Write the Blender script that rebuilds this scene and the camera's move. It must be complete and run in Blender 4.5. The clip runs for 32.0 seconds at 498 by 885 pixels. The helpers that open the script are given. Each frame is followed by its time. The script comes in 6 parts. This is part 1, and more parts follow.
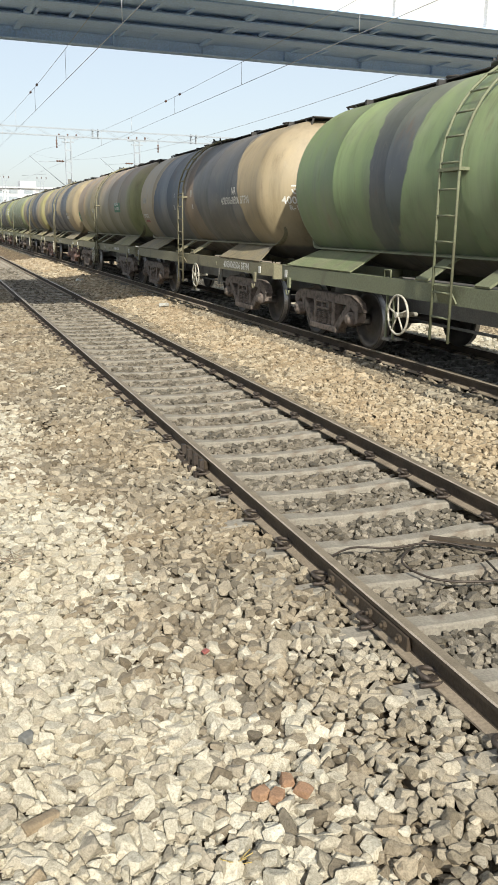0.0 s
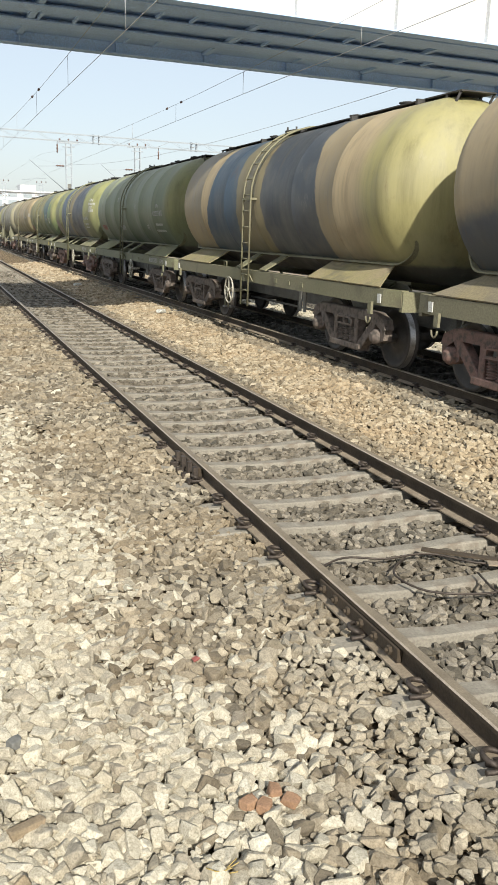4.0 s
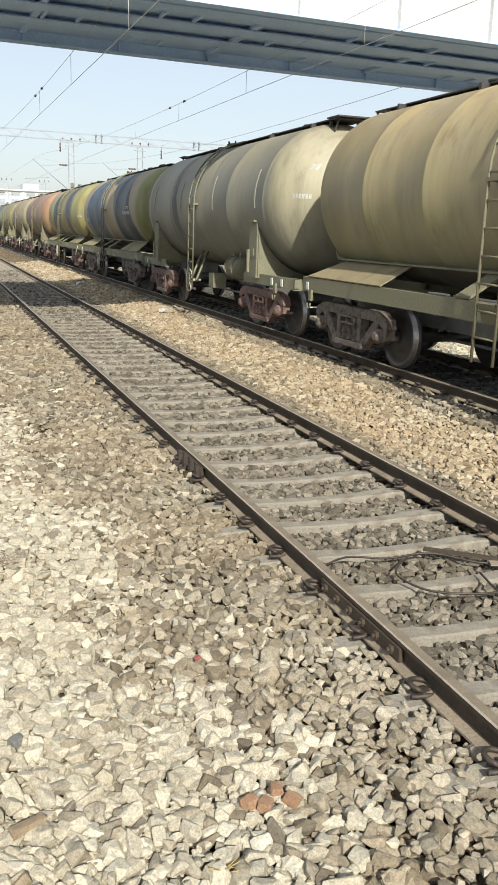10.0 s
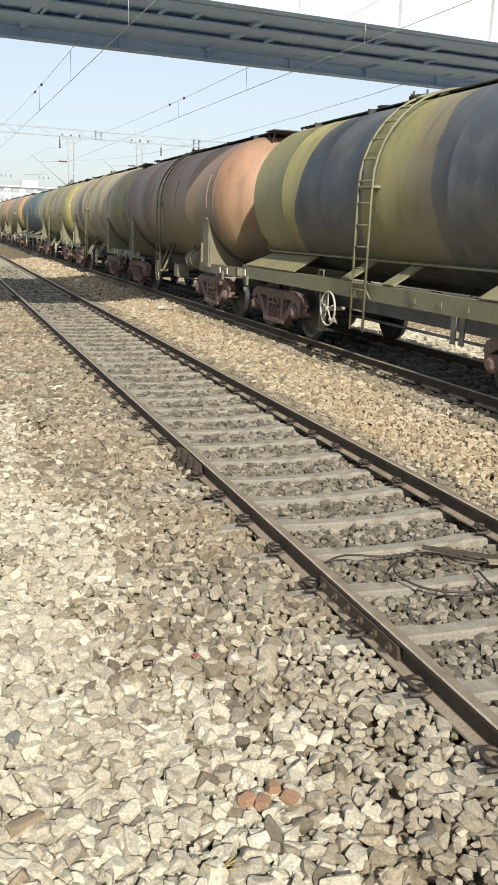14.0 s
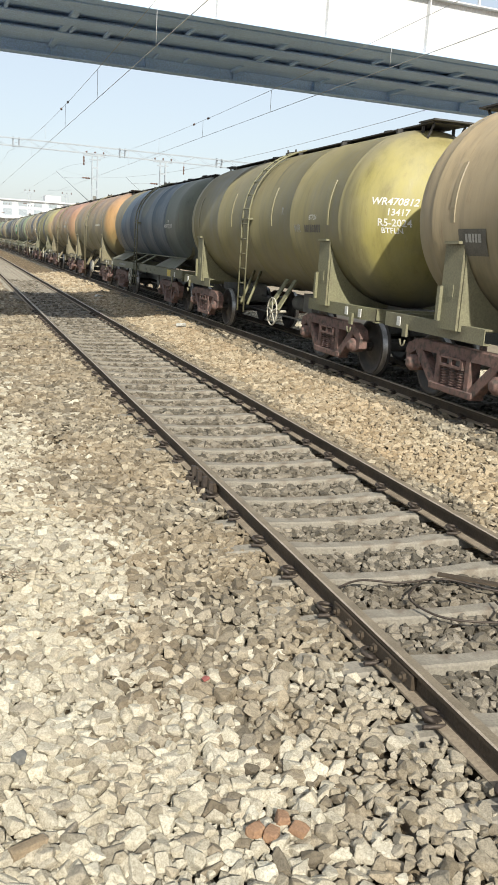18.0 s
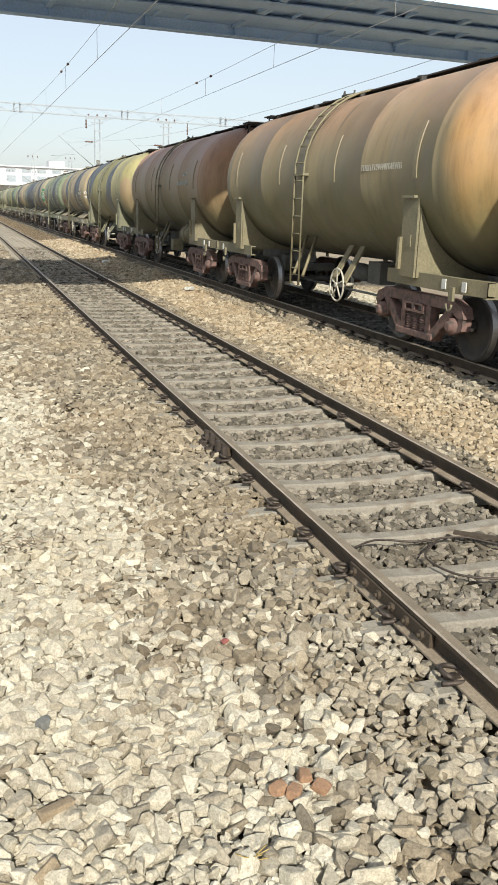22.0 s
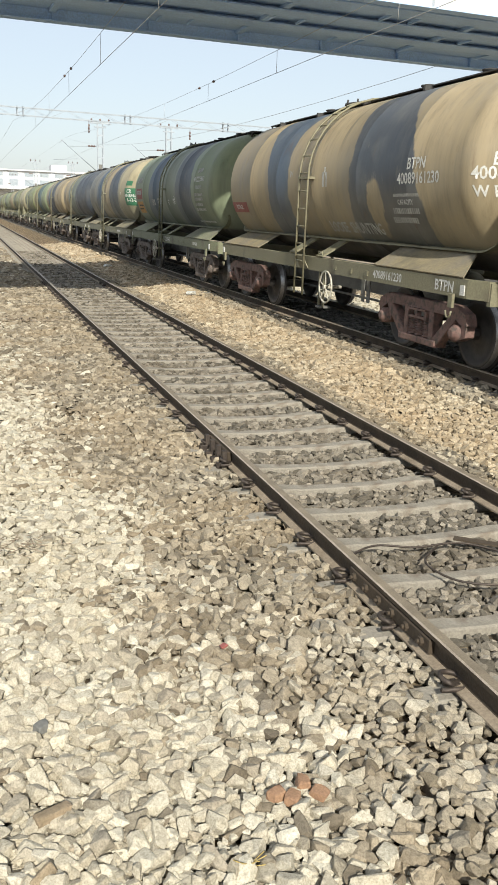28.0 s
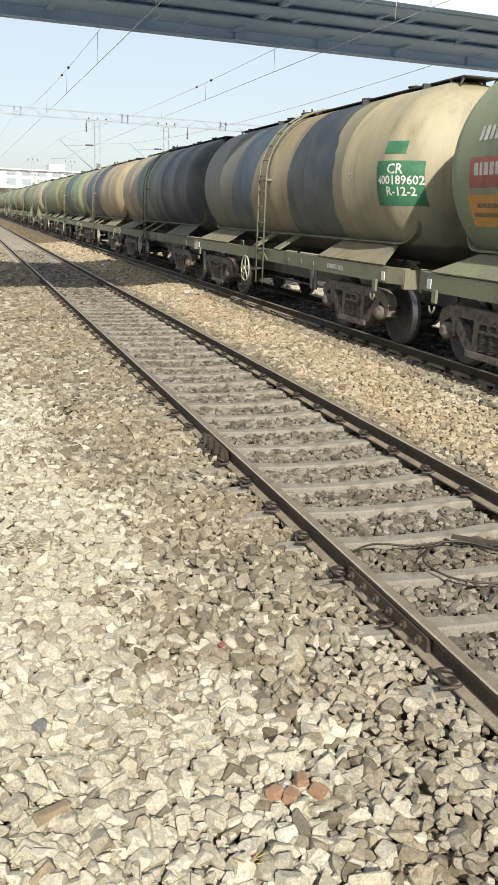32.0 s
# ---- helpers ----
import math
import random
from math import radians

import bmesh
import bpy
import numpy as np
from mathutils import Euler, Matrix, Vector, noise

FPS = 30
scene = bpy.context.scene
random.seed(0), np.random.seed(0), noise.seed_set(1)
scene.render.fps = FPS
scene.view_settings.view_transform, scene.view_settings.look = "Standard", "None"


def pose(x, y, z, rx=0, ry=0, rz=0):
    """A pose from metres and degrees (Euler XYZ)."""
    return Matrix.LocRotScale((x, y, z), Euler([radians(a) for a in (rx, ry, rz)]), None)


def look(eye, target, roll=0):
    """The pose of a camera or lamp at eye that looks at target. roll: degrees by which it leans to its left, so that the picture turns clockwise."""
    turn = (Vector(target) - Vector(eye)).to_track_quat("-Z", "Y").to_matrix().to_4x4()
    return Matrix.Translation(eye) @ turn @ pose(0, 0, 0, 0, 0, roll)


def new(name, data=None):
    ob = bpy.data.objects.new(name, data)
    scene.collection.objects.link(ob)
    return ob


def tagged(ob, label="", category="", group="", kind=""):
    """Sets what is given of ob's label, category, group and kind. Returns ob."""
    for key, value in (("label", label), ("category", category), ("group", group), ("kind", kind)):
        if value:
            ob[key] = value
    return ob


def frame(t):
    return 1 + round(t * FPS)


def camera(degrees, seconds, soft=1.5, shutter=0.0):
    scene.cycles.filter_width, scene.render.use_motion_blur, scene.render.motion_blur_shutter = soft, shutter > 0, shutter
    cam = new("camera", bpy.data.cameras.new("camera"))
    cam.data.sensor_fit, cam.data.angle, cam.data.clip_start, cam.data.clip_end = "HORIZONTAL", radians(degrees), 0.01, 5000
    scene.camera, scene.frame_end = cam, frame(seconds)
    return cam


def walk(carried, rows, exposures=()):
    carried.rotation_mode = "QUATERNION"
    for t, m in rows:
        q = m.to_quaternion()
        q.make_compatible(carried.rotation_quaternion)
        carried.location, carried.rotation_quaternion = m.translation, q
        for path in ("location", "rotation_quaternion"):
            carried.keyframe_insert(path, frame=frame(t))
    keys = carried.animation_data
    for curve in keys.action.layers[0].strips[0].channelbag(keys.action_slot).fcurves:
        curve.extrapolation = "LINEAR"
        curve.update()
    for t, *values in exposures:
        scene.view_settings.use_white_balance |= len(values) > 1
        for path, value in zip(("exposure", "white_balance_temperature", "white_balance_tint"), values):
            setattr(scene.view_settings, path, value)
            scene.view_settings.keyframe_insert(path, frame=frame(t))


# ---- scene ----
cam = camera(32.78, 32.0, soft=0.8, shutter=0.0)
walk(cam, [
    (0, pose(-3.127, -5.269, 2.251, 75.664, -0.619, -19.895)),
    (0.5, pose(-3.123, -5.269, 2.254, 75.847, -0.989, -19.850)),
    (1, pose(-3.129, -5.273, 2.256, 76.030, -1.265, -19.862)),
    (1.5, pose(-3.127, -5.272, 2.256, 76.145, -1.491, -19.912)),
    (2, pose(-3.129, -5.274, 2.257, 76.179, -1.571, -19.878)),
    (2.5, pose(-3.125, -5.270, 2.254, 76.289, -1.679, -19.882)),
    (3, pose(-3.131, -5.269, 2.254, 76.323, -1.794, -19.891)),
    (3.5, pose(-3.129, -5.274, 2.254, 76.202, -1.830, -19.960)),
    (5.5, pose(-3.127, -5.271, 2.256, 76.237, -1.723, -19.975)),
    (6, pose(-3.134, -5.271, 2.253, 76.381, -2.205, -19.669)),
    (6.5, pose(-3.127, -5.272, 2.253, 76.157, -2.290, -19.542)),
    (7, pose(-3.129, -5.270, 2.251, 76.259, -2.362, -19.512)),
    (7.5, pose(-3.127, -5.271, 2.251, 76.304, -2.243, -19.566)),
    (8, pose(-3.127, -5.271, 2.253, 76.351, -2.240, -19.642)),
    (8.5, pose(-3.130, -5.268, 2.251, 76.302, -2.235, -19.633)),
    (9, pose(-3.126, -5.270, 2.251, 76.339, -2.087, -19.654)),
    (9.5, pose(-3.130, -5.269, 2.251, 76.232, -2.063, -19.761)),
    (10, pose(-3.127, -5.271, 2.250, 76.165, -1.904, -19.812)),
    (10.5, pose(-3.127, -5.269, 2.251, 76.126, -2.074, -19.834)),
    (11, pose(-3.130, -5.272, 2.253, 76.160, -2.189, -19.821)),
    (11.5, pose(-3.129, -5.273, 2.253, 76.102, -2.144, -19.825)),
    (12, pose(-3.127, -5.274, 2.253, 76.103, -2.134, -19.845)),
    (12.5, pose(-3.126, -5.272, 2.253, 76.097, -2.092, -19.835)),
    (13, pose(-3.126, -5.270, 2.250, 76.060, -2.170, -19.859)),
    (13.5, pose(-3.126, -5.264, 2.248, 76.004, -2.169, -19.881)),
    (14, pose(-3.126, -5.265, 2.249, 76.000, -2.131, -19.846)),
    (14.5, pose(-3.125, -5.266, 2.257, 75.846, -2.288, -19.826)),
    (16.5, pose(-3.126, -5.244, 2.253, 76.375, -4.138, -18.692)),
    (17, pose(-3.128, -5.238, 2.255, 76.459, -3.987, -18.672)),
    (17.5, pose(-3.120, -5.233, 2.256, 77.079, -3.811, -18.485)),
    (18, pose(-3.129, -5.215, 2.252, 77.193, -3.474, -18.558)),
    (18.5, pose(-3.125, -5.209, 2.249, 76.774, -2.863, -18.538)),
    (19, pose(-3.121, -5.196, 2.248, 76.650, -2.896, -18.498)),
    (19.5, pose(-3.127, -5.197, 2.252, 75.905, -2.933, -18.528)),
    (20, pose(-3.123, -5.191, 2.246, 74.540, -2.098, -18.409)),
    (20.5, pose(-3.123, -5.196, 2.247, 74.619, -1.975, -18.342)),
    (21, pose(-3.118, -5.198, 2.248, 74.645, -1.729, -18.337)),
    (21.5, pose(-3.122, -5.196, 2.247, 74.689, -1.780, -18.243)),
    (22, pose(-3.125, -5.197, 2.250, 74.654, -1.758, -18.114)),
    (22.5, pose(-3.122, -5.192, 2.247, 74.765, -1.837, -18.051)),
    (23, pose(-3.123, -5.193, 2.246, 75.175, -2.049, -17.900)),
    (23.5, pose(-3.123, -5.195, 2.247, 75.066, -2.070, -17.834)),
    (24, pose(-3.120, -5.200, 2.253, 74.950, -2.011, -17.835)),
    (24.5, pose(-3.126, -5.191, 2.242, 75.036, -2.187, -17.877)),
    (25, pose(-3.118, -5.192, 2.247, 75.007, -1.992, -17.871)),
    (25.5, pose(-3.122, -5.196, 2.247, 74.989, -2.002, -17.865)),
    (27.5, pose(-3.122, -5.192, 2.245, 75.046, -2.100, -17.990)),
    (28, pose(-3.122, -5.192, 2.246, 74.977, -2.096, -17.989)),
    (28.5, pose(-3.124, -5.199, 2.250, 74.922, -2.039, -17.977)),
    (29, pose(-3.123, -5.196, 2.248, 74.913, -2.011, -18.019)),
    (29.5, pose(-3.123, -5.195, 2.246, 74.831, -1.899, -18.065)),
    (30, pose(-3.122, -5.201, 2.250, 74.762, -1.818, -18.056)),
    (30.5, pose(-3.125, -5.194, 2.248, 74.723, -1.944, -18.059)),
    (31, pose(-3.124, -5.192, 2.243, 74.742, -1.994, -18.062)),
    (31.5, pose(-3.122, -5.199, 2.250, 74.743, -1.927, -18.065)),
    (32, pose(-3.122, -5.195, 2.246, 74.914, -2.033, -18.136)),
])

# ---- light ----
world = bpy.data.worlds.new("sky")
scene.world = world
world.use_nodes = True
wn, wl = world.node_tree.nodes, world.node_tree.links
sky = wn.new("ShaderNodeTexSky")
sky.sky_type = "NISHITA"
sky.sun_disc = False
sky.sun_elevation, sky.sun_rotation = radians(33.9), radians(187)
sky.air_density, sky.dust_density, sky.ozone_density, sky.altitude = 1.0, 2.0, 1.5, 100
haze = wn.new("ShaderNodeMix")
haze.data_type = "RGBA"
haze.inputs[0].default_value = 0.7
haze.inputs[7].default_value = (3.02, 3.2, 3.3, 1)
wl.new(sky.outputs[0], haze.inputs[6])
wl.new(haze.outputs[2], wn["Background"].inputs[0])
wn["Background"].inputs[1].default_value = 0.124

SUN_FROM = Vector((-0.14, -1.02, 0.69))
sun = new("sun", bpy.data.lights.new("sun", "SUN"))
sun.data.energy, sun.data.angle, sun.data.color = 3.42, radians(1.0), (1.0, 0.955, 0.84)
sun.matrix_world = look(SUN_FROM * 60, (0, 0, 0))
scene.view_settings.exposure = 0.88


# ---- materials ----
def material(name, rough=0.7, metal=0.0):
    m = bpy.data.materials.new(name)
    m.use_nodes = True
    b = m.node_tree.nodes["Principled BSDF"]
    b.inputs["Roughness"].default_value, b.inputs["Metallic"].default_value = rough, metal
    return m, m.node_tree.nodes, m.node_tree.links, b


def ramp(nodes, stops, mode="LINEAR"):
    r = nodes.new("ShaderNodeValToRGB")
    r.color_ramp.interpolation = mode
    e = r.color_ramp.elements
    while len(e) < len(stops):
        e.new(0.5)
    for el, (p, c) in zip(e, stops):
        el.position, el.color = p, (*c[:3], 1)
    return r


def mixed(nodes, links, a, b, fac, mode="MIX"):
    mx = nodes.new("ShaderNodeMix")
    mx.data_type, mx.blend_type = "RGBA", mode
    for socket, value in ((mx.inputs[6], a), (mx.inputs[7], b), (mx.inputs[0], fac)):
        if isinstance(value, (int, float)):
            socket.default_value = value
        elif isinstance(value, tuple):
            socket.default_value = (*value[:3], 1)
        else:
            links.new(value, socket)
    return mx.outputs[2]


def noise_tex(nodes, links, coord, scale, detail=4, stretch=None, rough=0.55):
    if stretch:
        mp = nodes.new("ShaderNodeMapping")
        mp.inputs["Scale"].default_value = stretch
        links.new(coord, mp.inputs[0])
        coord = mp.outputs[0]
    n = nodes.new("ShaderNodeTexNoise")
    n.inputs["Scale"].default_value, n.inputs["Detail"].default_value, n.inputs["Roughness"].default_value = scale, detail, rough
    links.new(coord, n.inputs["Vector"])
    return n.outputs["Fac"]


def bumped(nodes, links, b, height, strength, distance=0.01):
    bp = nodes.new("ShaderNodeBump")
    bp.inputs["Strength"].default_value, bp.inputs["Distance"].default_value = strength, distance
    links.new(height, bp.inputs["Height"])
    links.new(bp.outputs[0], b.inputs["Normal"])


def surface(name, c1, c2, rough=0.75, metal=0.0, scale=3.0, fine=40.0, bump=0.3, dirt=None, dirt_at=0.55):
    """Two-tone surface with coarse patches, fine grain and an optional stain."""
    m, n, l, b = material(name, rough, metal)
    co = n.new("ShaderNodeTexCoord").outputs["Object"]
    coarse, grain = noise_tex(n, l, co, scale), noise_tex(n, l, co, fine, 6)
    r = ramp(n, [(0.3, c1), (0.7, c2)])
    l.new(coarse, r.inputs[0])
    g = ramp(n, [(0.25, (0.7, 0.7, 0.7)), (0.75, (1.15, 1.15, 1.15))])
    l.new(grain, g.inputs[0])
    col = mixed(n, l, r.outputs[0], g.outputs[0], 1.0, "MULTIPLY")
    if dirt:
        d = ramp(n, [(dirt_at - 0.08, (0, 0, 0)), (dirt_at + 0.1, (1, 1, 1))])
        l.new(noise_tex(n, l, co, scale * 2.3, 7), d.inputs[0])
        col = mixed(n, l, col, dirt, d.outputs[0])
    l.new(col, b.inputs["Base Color"])
    bumped(n, l, b, grain, bump)
    return m


def stone_material(name, tones, stain, stain_amount, single=False):
    """Crushed rock: each stone has its own tone; dusty patches on the ground scale."""
    m, n, l, b = material(name, 0.9)
    geo = n.new("ShaderNodeNewGeometry")
    r = ramp(n, tones)
    l.new(n.new("ShaderNodeObjectInfo").outputs["Random"] if single else geo.outputs["Random Per Island"], r.inputs[0])
    co = n.new("ShaderNodeTexCoord").outputs["Object"]
    st = ramp(n, [(0.38, (0, 0, 0)), (0.68, (1, 1, 1))])
    l.new(noise_tex(n, l, co, 0.9, 5), st.inputs[0])
    fac = n.new("ShaderNodeMath")
    fac.operation = "MULTIPLY"
    l.new(st.outputs[0], fac.inputs[0])
    fac.inputs[1].default_value = stain_amount
    col = mixed(n, l, r.outputs[0], stain, fac.outputs[0])
    grain = noise_tex(n, l, co, 55, 6)
    g = ramp(n, [(0.3, (0.72, 0.71, 0.69)), (0.7, (1.12, 1.12, 1.12))])
    l.new(grain, g.inputs[0])
    col = mixed(n, l, col, g.outputs[0], 1.0, "MULTIPLY")
    fleck = ramp(n, [(0.36, (0.62, 0.60, 0.56)), (0.52, (1, 1, 1)), (0.66, (1.12, 1.11, 1.08))])
    l.new(noise_tex(n, l, co, 130, 4, None, 0.7), fleck.inputs[0])
    col = mixed(n, l, col, fleck.outputs[0], 0.8, "MULTIPLY")
    l.new(col, b.inputs["Base Color"])
    bumped(n, l, b, noise_tex(n, l, co, 70, 7, None, 0.65), 0.8, 0.006)
    return m


def bed_material():
    """The ballast sheet under and beyond the loose stones: stone cells with dark joints, tinted across the tracks."""
    m, n, l, b = material("ballast_bed", 0.95)
    co = n.new("ShaderNodeTexCoord").outputs["Object"]
    v = n.new("ShaderNodeTexVoronoi")
    v.inputs["Scale"].default_value = 15
    l.new(co, v.inputs["Vector"])
    tone = ramp(n, [(0.0, (0.17, 0.14, 0.10)), (0.5, (0.32, 0.27, 0.19)), (1.0, (0.46, 0.40, 0.30))])
    sep = n.new("ShaderNodeSeparateColor")
    l.new(v.outputs["Color"], sep.inputs[0])
    l.new(sep.outputs[0], tone.inputs[0])
    joint = ramp(n, [(0.25, (1, 1, 1)), (0.62, (0.25, 0.22, 0.18))])
    l.new(v.outputs["Distance"], joint.inputs[0])
    col = mixed(n, l, tone.outputs[0], joint.outputs[0], 1.0, "MULTIPLY")
    xyz = n.new("ShaderNodeSeparateXYZ")
    l.new(co, xyz.inputs[0])
    wob = n.new("ShaderNodeMath")
    wob.operation = "MULTIPLY_ADD"
    l.new(noise_tex(n, l, co, 0.8, 4), wob.inputs[0])
    wob.inputs[1].default_value = 1.0
    l.new(xyz.outputs[0], wob.inputs[2])
    mr = n.new("ShaderNodeMapRange")
    mr.inputs[1].default_value, mr.inputs[2].default_value = -4.0, 8.0
    l.new(wob.outputs[0], mr.inputs[0])
    tint = ramp(n, [(0.08, (0.98, 0.94, 0.86)), (0.20, (0.72, 0.65, 0.54)), (0.33, (0.40, 0.37, 0.32)), (0.42, (0.44, 0.41, 0.35)),
                    (0.5, (1.08, 0.93, 0.71)), (0.58, (1.02, 0.89, 0.70)), (0.65, (0.8, 0.79, 0.77)), (0.8, (0.85, 0.83, 0.8)), (0.87, (1.9, 1.82, 1.66))])
    l.new(mr.outputs[0], tint.inputs[0])
    col = mixed(n, l, col, tint.outputs[0], 1.0, "MULTIPLY")
    l.new(col, b.inputs["Base Color"])
    bumped(n, l, b, v.outputs["Distance"], 0.9, -0.04)
    return m


def camo(name, kind, offset, base, edges=(), blots=(), high=None, low=None):
    """Weathered camouflage paint on a tank. edges: ((at, lean, bow), colour[, softness]) from the leading end on;
    blots: (along, up, half length, half height, colour);
    high and low: (colour, amount) of dust above and grime below, with the fall of light painted in too."""
    m, n, l, b = material(name, 0.5)
    co = n.new("ShaderNodeTexCoord").outputs["Object"]
    xyz = n.new("ShaderNodeSeparateXYZ")
    l.new(co, xyz.inputs[0])

    def calc(op, *values):
        node = n.new("ShaderNodeMath")
        node.operation = op
        for socket, value in zip(node.inputs, values):
            if isinstance(value, (int, float)):
                socket.default_value = value
            else:
                l.new(value, socket)
        return node.outputs[0]

    def step(value, a, c, top=1.0):
        node = n.new("ShaderNodeMapRange")
        node.interpolation_type = "SMOOTHSTEP"
        for i, v in ((1, a), (2, c), (3, 0.0), (4, top)):
            node.inputs[i].default_value = v
        l.new(value, node.inputs[0])
        return node.outputs[0]

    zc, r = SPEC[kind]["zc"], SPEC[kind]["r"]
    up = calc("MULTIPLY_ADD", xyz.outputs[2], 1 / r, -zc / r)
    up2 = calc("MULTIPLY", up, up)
    broad, fine = noise_tex(n, l, co, 0.8, 4), noise_tex(n, l, co, 5.0, 4)
    y = calc("MULTIPLY_ADD", broad, 0.55, xyz.outputs[1])
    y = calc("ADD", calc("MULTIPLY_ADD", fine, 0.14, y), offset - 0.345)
    tone = lambda c: tuple(1.17 * k * (0.96 * v + 0.04 * (c[0] + c[1] + c[2]) / 3) for v, k in zip(c, (0.95, 1.0, 1.08)))
    col = tone(base)
    for (at, lean, bow), colour, *soft in edges:
        soft = soft[0] if soft else 0.035
        line = calc("MULTIPLY_ADD", up2, bow, calc("MULTIPLY_ADD", up, lean, at))
        col = mixed(n, l, col, tone(colour), step(calc("SUBTRACT", y, line), -soft, soft))
    for at, height, ry, rh, colour in blots:
        a = calc("MULTIPLY", calc("ADD", y, -at), 1 / ry)
        c = calc("MULTIPLY", calc("ADD", calc("MULTIPLY_ADD", fine, 0.12, up), -height - 0.06), 1 / rh)
        d = calc("ADD", calc("MULTIPLY", a, a), calc("MULTIPLY", c, c))
        col = mixed(n, l, col, tone(colour), step(d, 1.2, 0.8))
    # tone by height: wear together with painted light above and shade below
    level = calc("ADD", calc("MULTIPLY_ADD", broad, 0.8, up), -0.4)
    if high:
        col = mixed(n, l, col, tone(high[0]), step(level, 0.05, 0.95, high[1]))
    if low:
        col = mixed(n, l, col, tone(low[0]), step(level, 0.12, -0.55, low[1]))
    # shade of the lower flanks, painted on every tank
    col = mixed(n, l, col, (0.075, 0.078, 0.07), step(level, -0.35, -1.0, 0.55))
    # near-black belly: shade between tank and underframe put into the paint
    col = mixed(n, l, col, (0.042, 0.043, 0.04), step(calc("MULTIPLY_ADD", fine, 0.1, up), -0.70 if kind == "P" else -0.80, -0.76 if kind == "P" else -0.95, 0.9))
    streak = noise_tex(n, l, co, 1.0, 6, (3.0, 4.5, 0.3), 0.7)
    sr = ramp(n, [(0.3, (0.66, 0.65, 0.63)), (0.5, (0.97, 0.97, 0.97)), (0.72, (1.16, 1.15, 1.12))])
    l.new(streak, sr.inputs[0])
    col = mixed(n, l, col, sr.outputs[0], 1.0, "MULTIPLY")
    # spilled oil below the manhole and along the ladder
    spill = calc("MULTIPLY", calc("ADD", xyz.outputs[1], 0.5), 0.75)
    spill = calc("MULTIPLY", step(calc("MULTIPLY", spill, spill), 1.0, 0.1), step(up, 0.05, 0.75))
    runs = step(noise_tex(n, l, co, 1.0, 7, (1.5, 8.0, 0.4), 0.75), 0.47, 0.68, 0.75)
    col = mixed(n, l, col, (0.10, 0.088, 0.066), calc("MULTIPLY", spill, runs))
    dust = ramp(n, [(0.45, (0, 0, 0)), (0.85, (0.30, 0.30, 0.30))])
    l.new(noise_tex(n, l, co, 1.3, 7), dust.inputs[0])
    col = mixed(n, l, col, (0.32, 0.30, 0.245), dust.outputs[0])
    scuff = step(noise_tex(n, l, co, 2.4, 9, (1.0, 1.6, 0.7), 0.72), 0.61, 0.68, 0.14)
    col = mixed(n, l, col, (0.42, 0.38, 0.30), scuff)
    rust = ramp(n, [(0.60, (0, 0, 0)), (0.74, (0.5, 0.5, 0.5))])
    l.new(noise_tex(n, l, co, 2.2, 9, (1.0, 1.8, 0.6), 0.68), rust.inputs[0])
    col = mixed(n, l, col, (0.13, 0.07, 0.038), rust.outputs[0])
    l.new(col, b.inputs["Base Color"])
    rr = ramp(n, [(0.3, (0.42, 0.42, 0.42)), (0.7, (0.68, 0.68, 0.68))])
    l.new(streak, rr.inputs[0])
    l.new(rr.outputs[0], b.inputs["Roughness"])
    bumped(n, l, b, noise_tex(n, l, co, 1.7, 5), 0.35, 0.03)
    return m


SPEC = {"P": dict(r=1.36, zc=2.74, half=5.0, dish=0.80), "F": dict(r=1.45, zc=2.70, half=4.75, dish=0.98)}
M_BED = bed_material()
M_STONE_PALE = stone_material("pale_crushed_stone", [(0, (0.22, 0.195, 0.15)), (0.14, (0.39, 0.355, 0.28)), (0.8, (0.51, 0.475, 0.385)), (1, (0.58, 0.55, 0.46))], (0.42, 0.36, 0.255), 0.4)
M_STONE_BROWN = stone_material("oily_brown_stone", [(0, (0.105, 0.09, 0.067)), (0.3, (0.21, 0.182, 0.137)), (0.8, (0.315, 0.275, 0.208)), (1, (0.46, 0.415, 0.326))], (0.30, 0.225, 0.135), 0.5)
M_STONE_GREY = stone_material("grey_track_stone", [(0, (0.08, 0.072, 0.056)), (0.5, (0.185, 0.164, 0.13)), (1, (0.33, 0.295, 0.24))], (0.125, 0.10, 0.07), 0.5)
M_STONE_TAN = stone_material("tan_stone", [(0, (0.22, 0.175, 0.115)), (0.5, (0.40, 0.335, 0.235)), (1, (0.52, 0.45, 0.34))], (0.36, 0.255, 0.145), 0.5)
M_STONE_BEIGE = stone_material("greyish_beige_stone", [(0, (0.13, 0.117, 0.09)), (0.3, (0.26, 0.237, 0.19)), (0.8, (0.35, 0.322, 0.262)), (1, (0.50, 0.465, 0.38))], (0.33, 0.25, 0.15), 0.45)
# track stone with the train's shade put into its colour
M_STONE_SHADED = stone_material("shade_dark_stone", [(0, (0.05, 0.048, 0.043)), (0.6, (0.105, 0.10, 0.09)), (1, (0.18, 0.17, 0.15))], (0.03, 0.028, 0.022), 0.6)
M_NEAR_STONE = stone_material("single_crushed_stone", [(0, (0.24, 0.21, 0.165)), (0.2, (0.38, 0.345, 0.275)), (0.8, (0.48, 0.445, 0.36)), (1, (0.56, 0.525, 0.44))], (0.38, 0.32, 0.225), 0.4, True)
M_CONCRETE = surface("sleeper_concrete", (0.205, 0.186, 0.152), (0.295, 0.27, 0.222), 0.9, 0, 2.5, 60, 0.5, (0.15, 0.12, 0.09), 0.6)
